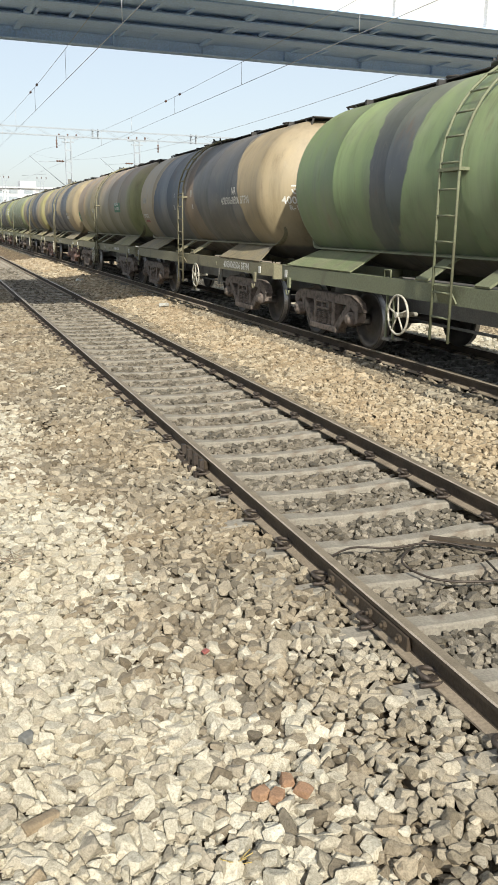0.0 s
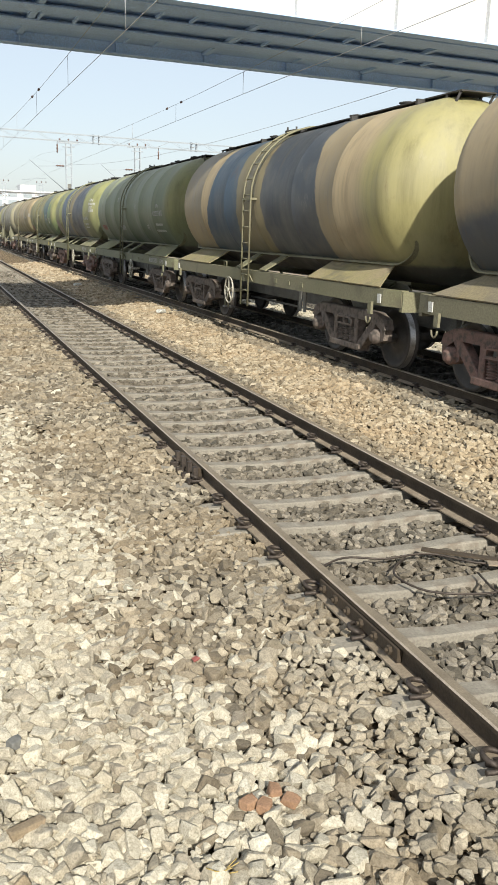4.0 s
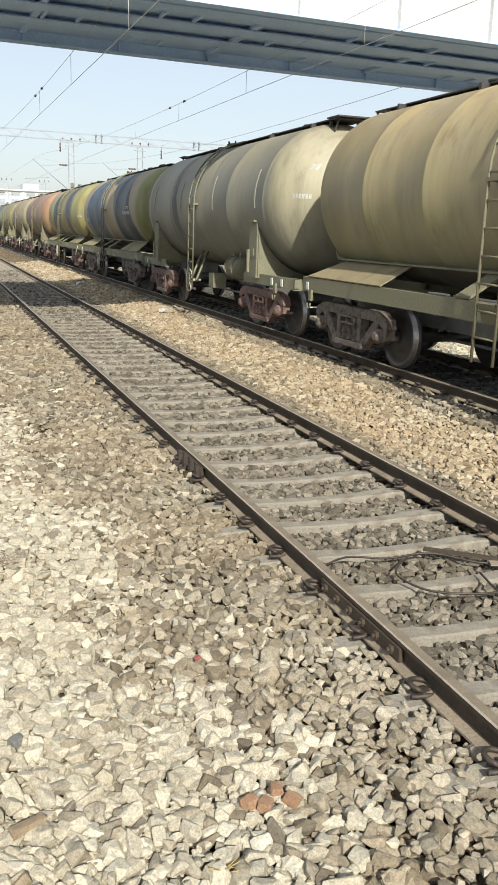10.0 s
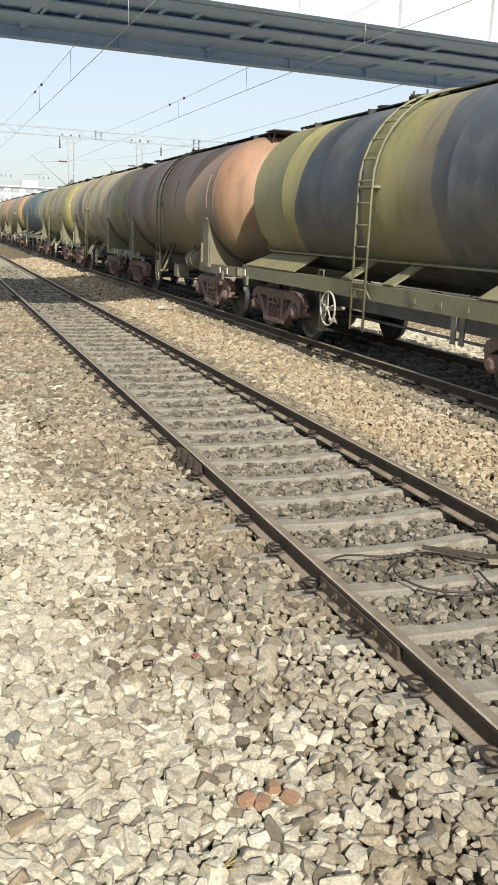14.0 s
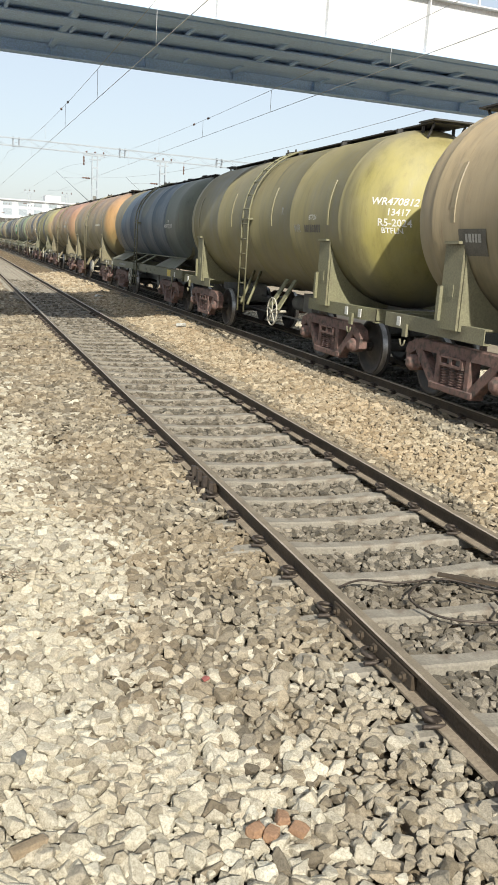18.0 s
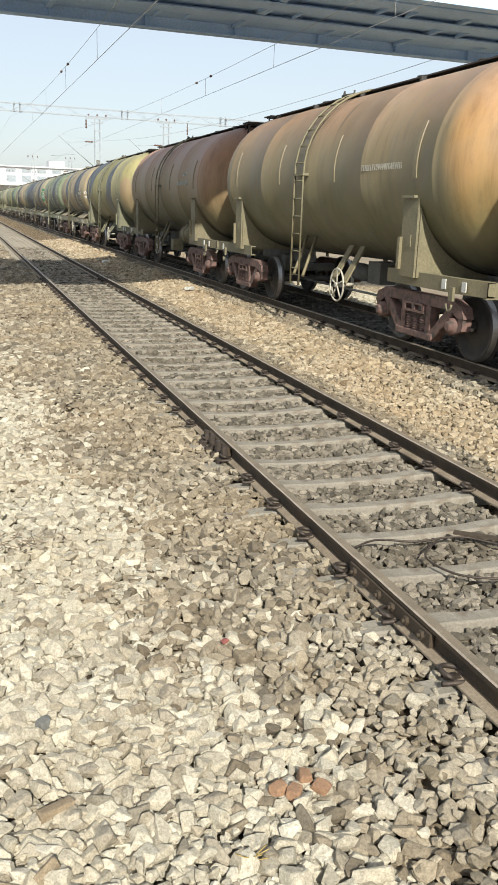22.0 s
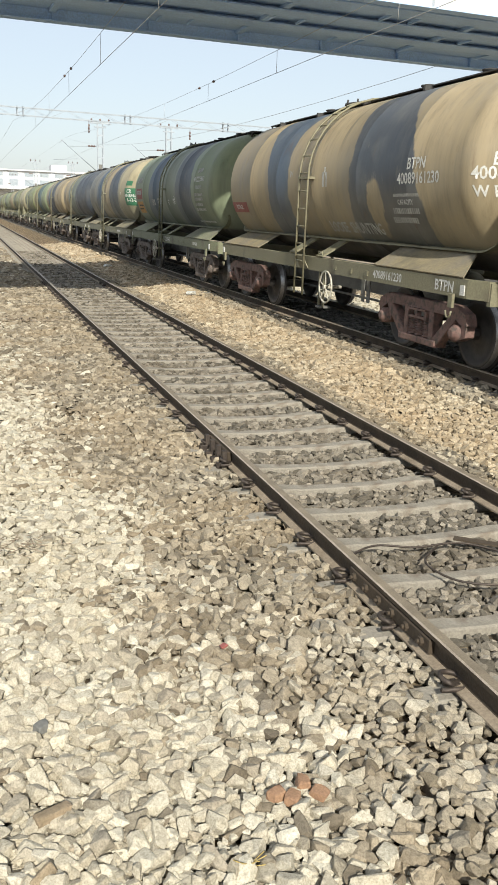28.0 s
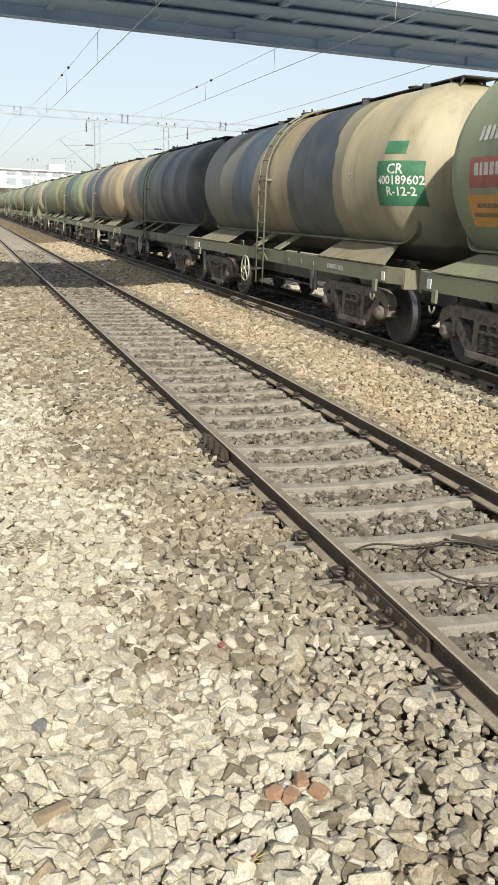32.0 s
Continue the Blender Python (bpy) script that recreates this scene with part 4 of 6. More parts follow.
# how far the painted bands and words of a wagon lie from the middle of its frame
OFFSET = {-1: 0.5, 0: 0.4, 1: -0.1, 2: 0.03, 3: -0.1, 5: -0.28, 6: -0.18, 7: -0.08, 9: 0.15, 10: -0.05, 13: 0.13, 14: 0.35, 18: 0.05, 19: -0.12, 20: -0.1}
KHAKI, DULL, PINK = (0.265, 0.205, 0.115), (0.19, 0.175, 0.125), (0.33, 0.185, 0.12)


def plain(*bands):
    """Paint of the far wagons: (place, colour) bands that lean by turns."""
    edges = [((p, 0.5 * math.sin(7.0 * p), 0.35 * math.cos(5.0 * p)), c, 0.05) for p, c in bands[1:]]
    return dict(base=bands[0][1], edges=edges)


# number in the train, kind, hand wheel side, paint from the leading end, words on its paint
FLEET = [
    (-2, "P", 1, plain((0, O), (-0.3, G)), "olive"),
    (-1, "P", 1, dict(base=G, edges=[((-0.6, 0, 0.3), GR, 0.3), ((1.85, -0.55, 0.58), D), ((2.89, -0.01, 0.35), GR)], low=((0.07, 0.09, 0.055), 0.45), high=(YG, 0.3)), "green and black banded"),
    (0, "P", -1, dict(base=T, edges=[((-3.57, 0.56, 0.10), D), ((-0.37, 0.70, 0.01), RB), ((0.62, 0.02, 0.51), BG), ((3.75, -0.50, 0.22), T)], high=((0.30, 0.23, 0.16), 0.3),
                      low=(OB, 0.35)), "tan and charcoal banded"),
    (1, "P", 1, dict(base=YG, edges=[((-5.08, -0.07, 0.03), BT, 0.25), ((-0.14, -0.30, 0.74), OB, 0.4), ((3.2, 0, 0.3), (0.28, 0.19, 0.10), 0.3)], high=((0.30, 0.205, 0.135), 0.65), low=(O, 0.5)), "olive and tan"),
    (2, "P", 1, dict(base=(0.27, 0.205, 0.112), edges=[((-3.30, 0.41, -0.18), D), ((-1.51, 0.22, 0.25), T), ((-0.03, 0.59, 0.32), BG), ((1.76, 0.45, 0.36), T)],
                     blots=[(1.8, -1.0, 5.0, 0.95, D)]), "slate and tan banded"),
    (3, "P", 1, dict(base=(0.26, 0.225, 0.09), edges=[((-4.7, 0, 0.1), T, 0.3), ((-3.0, 0.3, 0.2), D), ((-0.5, 0.2, 0.3), OB), ((1.0, 0, 0.4), BL), ((3.0, -0.4, 0.2), T)]), "slate and ochre banded"),
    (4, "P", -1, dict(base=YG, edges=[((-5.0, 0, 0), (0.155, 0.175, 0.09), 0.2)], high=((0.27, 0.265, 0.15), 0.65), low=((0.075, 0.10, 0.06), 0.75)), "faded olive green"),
    (5, "P", -1, dict(base=YG, edges=[((-3.66, -0.03, 0.50), D), ((-0.88, -0.74, 0.27), OB), ((0.05, 0, 0.66), BG), ((2.47, -0.39, 0.54), YG)], blots=[(4.24, -0.5, 0.8, 0.3, RB)],
                      low=(D, 0.35)), "olive and black banded"),
    (6, "P", 1, dict(base=YG, edges=[((-3.98, -0.38, 1.24), TE), ((-2.27, 1.02, -0.10), Y)], blots=[(-4.55, -0.3, 0.55, 0.8, G)], high=((0.27, 0.22, 0.11), 0.35),
                     low=((0.065, 0.105, 0.055), 0.85)), "green and dark teal banded"),
    (7, "P", -1, dict(base=T, edges=[((-4.92, 0.09, -0.03), OB, 0.15), ((-2.99, 0.21, 0.41), T, 0.2), ((0.56, -0.62, 0.11), (0.29, 0.235, 0.12), 0.3), ((4.4, 0, 0.2), OB, 0.3)],
                      high=((0.31, 0.215, 0.095), 0.6), low=(O, 0.45)), "sand-coloured"),
    (8, "F", 1, dict(base=C, edges=[((-4.96, 0.15, 0.26), DULL, 0.3), ((1.71, 0.34, -0.09), D, 0.05), ((2.15, 0.27, 0.03), DULL, 0.05)], high=((0.28, 0.24, 0.16), 0.7),
                     low=((0.13, 0.13, 0.10), 0.6)), "dusty cream"),
    (9, "P", 1, dict(base=YG, edges=[((-4.8, 0.2, 0.1), T, 0.25), ((-4.09, 0.85, 0.26), D), ((-1.44, 0.69, 0.96), T), ((0.37, -0.25, 0.65), BL), ((4.42, -0.80, -0.47), T)],
                     blots=[(-0.5, 0.95, 1.3, 0.3, D)]), "yellow-olive and black banded"),
    (10, "P", 1, dict(base=(0.25, 0.22, 0.075), edges=[((-3.11, -0.23, 0.46), D), ((-1.62, 0.18, 0.24), OB), ((-0.95, 0.15, 0.40), Y, 0.15), ((0.34, -0.13, 0.72), B),
                      ((2.89, -0.41, 0.07), (0.25, 0.22, 0.085))], low=(OB, 0.3)), "yellow-olive and dark blue banded"),
    (11, "F", 1, dict(base=R_, edges=[((-4.74, 0.45, 0.72), (0.21, 0.135, 0.08), 0.15), ((1.5, 0, 0.3), DR, 0.3)], high=(PINK, 0.75), low=(OB, 0.7)), "rusty orange and dark brown"),
    (12, "F", -1, dict(base=(0.27, 0.245, 0.13), edges=[((-4.97, 0.12, -0.02), KHAKI, 0.2), ((1.65, 0.31, -0.16), B), ((2.48, 0.22, -0.07), T)], high=((0.33, 0.24, 0.13), 0.7), low=((0.17, 0.155, 0.085), 0.5)), "tan with a dark band"),
    (13, "F", -1, dict(base=(0.27, 0.225, 0.06), edges=[((-4.97, 0.09, 0.04), (0.20, 0.17, 0.075), 0.15)], high=((0.23, 0.185, 0.10), 0.45), low=(Y, 0.3)), "olive-brown with a yellow end"),
    (14, "P", 1, dict(base=(0.13, 0.14, 0.105), edges=[((-3.49, 0.10, 0.67), (0.042, 0.072, 0.095), 0.15), ((0.85, -0.32, 1.27), BL, 0.2), ((4.10, -1.28, 0.25), OB)], blots=[(-0.14, 0.72, 0.75, 0.6, (0.11, 0.12, 0.10))],
                      low=(BL, 0.4)), "blue-grey and charcoal"),
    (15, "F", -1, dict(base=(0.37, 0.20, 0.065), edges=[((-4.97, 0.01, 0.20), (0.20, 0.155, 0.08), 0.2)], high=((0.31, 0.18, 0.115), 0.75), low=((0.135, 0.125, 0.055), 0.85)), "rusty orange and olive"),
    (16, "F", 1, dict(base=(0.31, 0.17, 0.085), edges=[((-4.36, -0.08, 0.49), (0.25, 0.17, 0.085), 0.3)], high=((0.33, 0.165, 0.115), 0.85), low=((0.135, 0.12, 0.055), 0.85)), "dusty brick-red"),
    (17, "F", -1, dict(base=(0.29, 0.245, 0.10), edges=[((-2.64, 0.11, 0.33), D), ((-1.27, -0.48, -0.22), Y), ((3.31, -2.02, 0.20), D)], blots=[(-5.2, -0.2, 0.35, 0.5, (0.30, 0.205, 0.10))],
                      low=((0.14, 0.13, 0.07), 0.55)), "yellow-olive and charcoal"),
    (18, "P", -1, dict(base=T, edges=[((-3.78, 0.60, 0.35), D), ((-1.62, -0.03, 0.39), T), ((1.28, 0.04, -0.03), BG), ((2.49, 0.33, 0.60), T)], blots=[(-2.45, -0.38, 0.27, 0.33, T)],
                       low=(OB, 0.3)), "tan with black camouflage"),
    (19, "P", 1, dict(base=LG, edges=[((-3.34, 0.19, 0), D), ((-1.48, 0.04, -0.04), (0.17, 0.185, 0.12)), ((0.70, -0.41, 0.77), BL), ((2.53, -0.38, -0.07), LG)], low=(GG, 0.4)), "pale green and black banded"),
    (20, "P", 1, dict(base=(0.29, 0.24, 0.14), edges=[((-3.30, 0.03, 0.37), B), ((-1.15, -0.31, 0.17), T), ((1.01, -0.69, 0.10), BL), ((2.50, -0.58, 0.28), (0.14, 0.13, 0.105))], low=(GG, 0.35)), "tan and blue-black banded"),
    (21, "P", 1, plain((0, D), (-1.1, GG), (2.2, T)), "dark grey-green"),
    (22, "P", -1, plain((0, T), (-1.1, D), (0.6, BG), (3.4, T)), "tan and blue-grey"),
    (23, "P", 1, plain((0, LG), (-2.2, TE), (1.1, Y), (3.9, T)), "green and yellow"),
    (24, "P", -1, plain((0, O), (0.0, GG), (3.4, O)), "dull olive"),
    (25, "F", 1, plain((0, C), (0.0, O)), "dusty cream"),
    (26, "P", 1, plain((0, O), (-1.1, D), (1.1, O)), "olive"),
    (27, "P", 1, plain((0, T), (-1.1, O)), "tan"),
    (28, "P", -1, plain((0, LG), (0.0, D), (2.2, LG)), "green and black banded"),
    (29, "F", 1, plain((0, O), (0.0, OB)), "olive"),
    (30, "P", 1, plain((0, GG), (0.0, T)), "grey-green"),
    (31, "P", 1, plain((0, O), (0.0, D)), "olive"),
    (32, "P", 1, plain((0, T), (0.0, O)), "tan"),
    (33, "P", 1, plain((0, O), (0.0, T)), "olive"),
]


def tank_radius(kind, y):
    s = SPEC[kind]
    e = min(max(abs(y) - s["half"], 0) / s["dish"], 0.995)
    return s["r"] * math.sqrt(1 - e * e)


def tank_mesh(kind):
    s = SPEC[kind]
    r, half, dish = s["r"], s["half"], s["dish"]
    prof = []
    for i in range(25):
        a = math.pi / 2 * (1 - i / 24)
        prof.append((-half - dish * math.sin(a), max(r * math.cos(a), 0.02)))
    ring_at = (-3.6, -1.9, 0.0, 1.9, 3.6) if kind == "P" else (-4.6, -2.4, 0.0, 2.4, 4.6)
    w, h = (0.02, 0.005) if kind == "P" else (0.02, 0.005)
    for y in ring_at:
        prof += [(y - w - 0.01, r), (y - w, r + h), (y + w, r + h), (y + w + 0.01, r)]
    prof += [(-a, b) for a, b in prof[:25][::-1]]
    bm = bmesh.new()
    lathe(bm, prof, "y", 72, (0, 0, s["zc"]))
    return bm


def ladder_mesh(kind):
    """Side ladder from the step up over the shoulder of the tank."""
    s = SPEC[kind]
    bm = bmesh.new()
    side = -s["r"] - (0.12 if kind == "P" else 0.09)
    pts = [(side, 0.66 if kind == "P" else 0.74), (side, s["zc"] - 0.1)]
    for i in range(1, 11):
        a = math.radians(86 * i / 10)
        pts.append((side * math.cos(a) - 0.0, s["zc"] + (s["r"] + 0.07) * math.sin(a)))
    for dy in (-0.21, 0.21):
        tube(bm, [(x, dy, z) for x, z in pts], 0.020, 6)
    length, rungs = 0.0, []
    step = 0.3
    for (x0, z0), (x1, z1) in zip(pts, pts[1:]):
        seg = math.hypot(x1 - x0, z1 - z0)
        while step <= length + seg:
            u = (step - length) / seg
            rungs.append((x0 + u * (x1 - x0), z0 + u * (z1 - z0)))
            step += 0.31
        length += seg
    for x, z in rungs:
        tube(bm, [(x, -0.21, z), (x, 0.21, z)], 0.014, 6)
    box(bm, side - 0.02, side + 0.25, -0.24, 0.24, s["zc"] - 0.02, s["zc"] + 0.02)
    return bm


def hand_wheel_mesh():
    bm = bmesh.new()
    tube(bm, [(0, 0.27 * math.cos(a), 0.27 * math.sin(a)) for a in (2 * math.pi * i / 24 for i in range(25))], 0.017, 6, False)
    for i in range(5):
        a = 2 * math.pi * i / 5 + 0.3
        tube(bm, [(0, 0, 0), (0, 0.27 * math.cos(a), 0.27 * math.sin(a))], 0.014, 6)
    lathe(bm, [(-0.04, 0.04), (0.3, 0.03)], "x", 8)
    return bm


def side_frame_mesh():
    """Cast bogie side frame: arched top chord, sloping arms, spring pocket and axle boxes."""
    bm = bmesh.new()
    prism(bm, [(-1.28, 0.60), (-1.22, 0.74), (-0.95, 0.84), (0.95, 0.84), (1.22, 0.74), (1.28, 0.60), (1.12, 0.60), (0.9, 0.70), (-0.9, 0.70), (-1.12, 0.60)], -0.08, 0.08)
    prism(bm, [(-0.52, 0.20), (0.52, 0.20), (0.52, 0.30), (-0.52, 0.30)], -0.1, 0.1)
    for s in (-1, 1):
        prism(bm, [(s * 0.42, 0.22), (s * 0.52, 0.22), (s * 0.98, 0.62), (s * 0.98, 0.74), (s * 0.86, 0.72), (s * 0.42, 0.34)], -0.075, 0.075)
        prism(bm, [(s * 0.30, 0.28), (s * 0.42, 0.28), (s * 0.42, 0.72), (s * 0.30, 0.72)], -0.085, 0.085)
        prism(bm, [(s * 0.84, 0.44), (s * 0.92, 0.40), (s * 0.92, 0.66), (s * 0.84, 0.66)], -0.07, 0.07)
        prism(bm, [(s * 1.13, 0.40), (s * 1.24, 0.44), (s * 1.26, 0.66), (s * 1.13, 0.66)], -0.07, 0.07)
        lathe(bm, [(-0.17, 0.04), (-0.16, 0.075), (-0.12, 0.085), (-0.11, 0.115), (0.08, 0.115)], "x", 14, (0, s * 1.03, 0.48))
    bmesh.ops.bevel(bm, geom=[e for e in bm.edges if e.calc_length() > 0.3], offset=0.015, segments=1, affect="EDGES")
    return bm


def spring_mesh():
    bm = bmesh.new()
    prof = [(0.30, 0.03)]
    for i in range(7):
        z = 0.31 + i * 0.035
        prof += [(z, 0.07), (z + 0.012, 0.098), (z + 0.022, 0.07)]
    prof.append((0.565, 0.03))
    lathe(bm, prof, "z", 8)
    return bm


def bolster_mesh():
    bm = bmesh.new()
    box(bm, -1.2, 1.2, -0.2, 0.2, 0.56, 0.72)
    box(bm, -0.3, 0.3, -0.28, 0.28, 0.6, 0.95)
    bmesh.ops.bevel(bm, geom=bm.edges[:], offset=0.02, segments=1, affect="EDGES")
    return bm


def bolster_end_mesh():
    """Open cast end of the bolster above the springs: a frame with two windows."""
    bm = bmesh.new()
    box(bm, -0.1, 0.1, -0.29, 0.29, 0.555, 0.59)
    box(bm, -0.1, 0.1, -0.24, 0.24, 0.665, 0.695)
    for y in (-0.26, 0.0, 0.26):
        box(bm, -0.098, 0.098, y - 0.03, y + 0.03, 0.585, 0.67)
    return bm


def wheelset_mesh():
    bm = bmesh.new()
    lathe(bm, [(-1.2, 0.06), (-0.95, 0.075), (0.95, 0.075), (1.2, 0.06)], "x", 12)
    for s in (-1, 1):
        prof = [(0.90, 0.10), (0.90, 0.14), (0.855, 0.17), (0.845, 0.36), (0.905, 0.40), (0.905, 0.458), (0.82, 0.466), (0.80, 0.492), (0.775, 0.492), (0.765, 0.40), (0.80, 0.36), (0.80, 0.17), (0.76, 0.14), (0.76, 0.10)]
        lathe(bm, [(s * a, r) for a, r in prof], "x", 32)
    return bm


def coupler_mesh():
    bm = bmesh.new()
    box(bm, -0.07, 0.07, 0.0, 0.36, -0.09, 0.09)
    box(bm, -0.15, 0.12, 0.34, 0.56, -0.14, 0.14)
    box(bm, 0.05, 0.19, 0.44, 0.66, -0.12, 0.12)
    box(bm, -0.19, -0.08, 0.50, 0.64, -0.11, 0.11)
    bmesh.ops.bevel(bm, geom=bm.edges[:], offset=0.02, segments=1, affect="EDGES")
    return bm


def hose_mesh():
    bm = bmesh.new()
    tube(bm, [(0, 0, 0), (0, 0.12, -0.05), (0, 0.2, -0.25), (0, 0.28, -0.42), (0, 0.36, -0.45)], 0.024, 7)
    return bm


PROTO = {}


def proto(key, maker, mat):
    """One shared mesh for each kind of part."""
    if key not in PROTO:
        bm = maker()
        bmesh.ops.recalc_face_normals(bm, faces=bm.faces)
        me = bpy.data.meshes.new(key)
        bm.to_mesh(me)
        bm.free()
        me.materials.append(mat)
        if key == "wheelset":
            me.materials.append(M_TREAD)
            for p in me.polygons:
                if math.hypot(p.center.y, p.center.z) > 0.455 and abs(p.center.x) > 0.86:
                    p.material_index = 1
        PROTO[key] = me
    return PROTO[key]


def put(name, key, maker, mat, parent, at=None, paint=None, label=""):
    ob = new(name, proto(key, maker, mat))
    if at is not None:
        ob.matrix_basis = at
    ob.parent = parent
    if paint:
        ob.material_slots[0].link = "OBJECT"
        ob.material_slots[0].material = paint
    if label:
        ob["label"] = label
    return ob


def made(fn, *args):
    """A maker for put() out of a mesh function and its numbers."""
    def run():
        bm = bmesh.new()
        fn(bm, *args)
        return bm
    return run


WHEELSETS = ([], [])
WAGONS = []


def bogie(wagon, y, paint):
    b = new("bogie")
    b.matrix_basis = pose(0, y, BOGIE_UP)
    b.parent = wagon
    bol = put("bolster", "bolster", bolster_mesh, M_UNDER, b)
    for s in (-1, 1):
        put("side_frame", "side_frame", side_frame_mesh, M_BOGIE, b, pose(s * 1.15, 0, 0, 0, 0, 0 if s < 0 else 180), paint)
        for dy in (-0.2, 0.0, 0.2):
            put("coil_spring", "spring", spring_mesh, M_BOGIE, b, pose(s * 1.16, dy, 0), paint)
        put("bolster_end", "bolster_end", bolster_end_mesh, M_BOGIE, b, pose(s * 1.17, 0, 0, 0, 0, 0 if s < 0 else 180), paint)
        put("brake_block", "brake_block", made(box, -0.04, 0.04, -0.06, 0.06, -0.16, 0.16), M_UNDER, b, pose(s * 0.84, 0.42, 0.5))
    for i, s in enumerate((-1, 1)):
        w = put("wheelset", "wheelset", wheelset_mesh, M_TYRE, b, pose(0, s * 1.03, 0.46))
        WHEELSETS[i].append(w)
    return b


def top_gear(wagon, kind, paint):
    """Walkway, manhole and valves on top of the tank."""
    s = SPEC[kind]
    top = s["zc"] + s["r"]
    span = 5.4
    put("walkway", "walkway" + kind, made(box, -0.3, 0.3, -span, span, 0, 0.018) if kind == "P" else made(box, -0.33, 0.33, -span, span, 0, 0.02), M_TOP, wagon, pose(0, 0, top + (0.012 if kind == "P" else 0.02)))
    for y in (-4.4, -2.2, 0, 2.2, 4.4):
        put("walkway_bracket", "wbracket", made(box, -0.42, 0.42, -0.03, 0.03, -0.09, 0.01), M_TOP, wagon, pose(0, y, top + 0.01))
    for y in (-1, 1):
        for x in (-0.28, 0.28):
            put("walkway_strut", "wstrut", made(tube, [(0, 5.36, 0.0), (0, 5.05, -0.36)], 0.022, 6), M_TOP, wagon, pose(x, 0, top + 0.01, 0, 0, 0 if y > 0 else 180))
            put("walkway_post", "wpost", made(box, -0.02, 0.02, 5.0, 5.04, -0.4, 0.0), M_TOP, wagon, pose(x, 0, top + 0.01, 0, 0, 0 if y > 0 else 180))
    def manhole():
        bm = bmesh.new()
        lathe(bm, [(0, 0.30), (0.14, 0.30), (0.14, 0.36), (0.18, 0.36), (0.21, 0.2), (0.23, 0.03)], "z", 20)
        return bm
    hole = put("manhole", "manhole", manhole, M_TOP, wagon, pose(0, 0.9, top - 0.10), None, "dark bolted manhole cover")
    for i in range(8):
        a = 2 * math.pi * i / 8
        put("bolt", "hole_bolt", made(lathe, [(0.1, 0.02), (0.24, 0.02)], "z", 6), M_TOP, hole, pose(0.33 * math.cos(a), 0.33 * math.sin(a), 0))
    def valve():
        bm = bmesh.new()
        lathe(bm, [(0, 0.12), (0.1, 0.12), (0.1, 0.08), (0.22, 0.08), (0.24, 0.14), (0.26, 0.14), (0.28, 0.03)], "z", 12)
        return bm
    for y in (-1.6, 2.4, -3.4):
        put("valve", "valve", valve, M_TOP, wagon, pose(0, y, top - 0.14))
    if kind == "F":
        for y in (-1, 1):
            put("end_platform", "end_platform", made(box, -0.36, 0.36, 5.0, 5.5, 0, 0.025), M_TOP, wagon, pose(0, 0, top + 0.044, 0, 0, 0 if y > 0 else 180))
        for x in (-1, 1):
            for y in ((-4.15, -1.35, 1.32, 4.1) if x < 0 else (4.1, 1.32, -1.35, -4.15)):
                put("tank_strap", "tank_strap", strap_mesh, M_PALE, wagon, pose(0, y, 0, 0, 0, 0 if x < 0 else 180), paint)


def strap_mesh():
    """A short raised band on the flank of the tank."""
    s = SPEC["F"]
    bm = bmesh.new()
    rows = []
    for i in range(9):
        a = math.radians(-6 + 30 * i / 8)
        rows.append([bm.verts.new((-(s["r"] + h) * math.cos(a), dy, s["zc"] + (s["r"] + h) * math.sin(a))) for dy, h in ((-0.05, 0.0), (-0.045, 0.014), (0.045, 0.014), (0.05, 0.0))])
    for p, q in zip(rows, rows[1:]):
        for i in range(3):
            bm.faces.new((p[i], p[i + 1], q[i + 1], q[i]))
    return bm


def strip_mesh():
    """The long flange along the foot of the tank; at both ends it bends up and tapers on the dome."""
    zc = SPEC["P"]["zc"]
    bm = bmesh.new()
    half = [(5.0 * i / 12, 1.70, 0.10) for i in range(13)]
    half += [(5.12, 1.71, 0.10), (5.22, 1.745, 0.095), (5.31, 1.80, 0.085), (5.38, 1.87, 0.07), (5.43, 1.95, 0.05), (5.46, 2.04, 0.035)]
    pts = [(-y, z, w) for y, z, w in half[:0:-1]] + half
    rows = []
    for y, z, w in pts:
        x = -math.sqrt(max(tank_radius("P", y) ** 2 - (z - zc) ** 2, 0.04))
        rows.append([bm.verts.new((x - w * 0.85, y, z)), bm.verts.new((x + 0.03, y, z + 0.02)), bm.verts.new((x + 0.03, y, z - 0.03)), bm.verts.new((x - w, y, z - 0.025))])
    for a, b in zip(rows, rows[1:]):
        for i in range(4):
            bm.faces.new((a[i], a[(i + 1) % 4], b[(i + 1) % 4], b[i]))
    bm.faces.new(rows[0])
    bm.faces.new(rows[-1][::-1])
    return bm


def skirt_mesh():
    bm = bmesh.new()
    plate(bm, [(-1.38, 2.82, 1.37), (-1.38, 5.40, 1.37), (-0.83, 4.85, 1.69), (-0.83, 2.82, 1.69)], 0.02)
    return bm


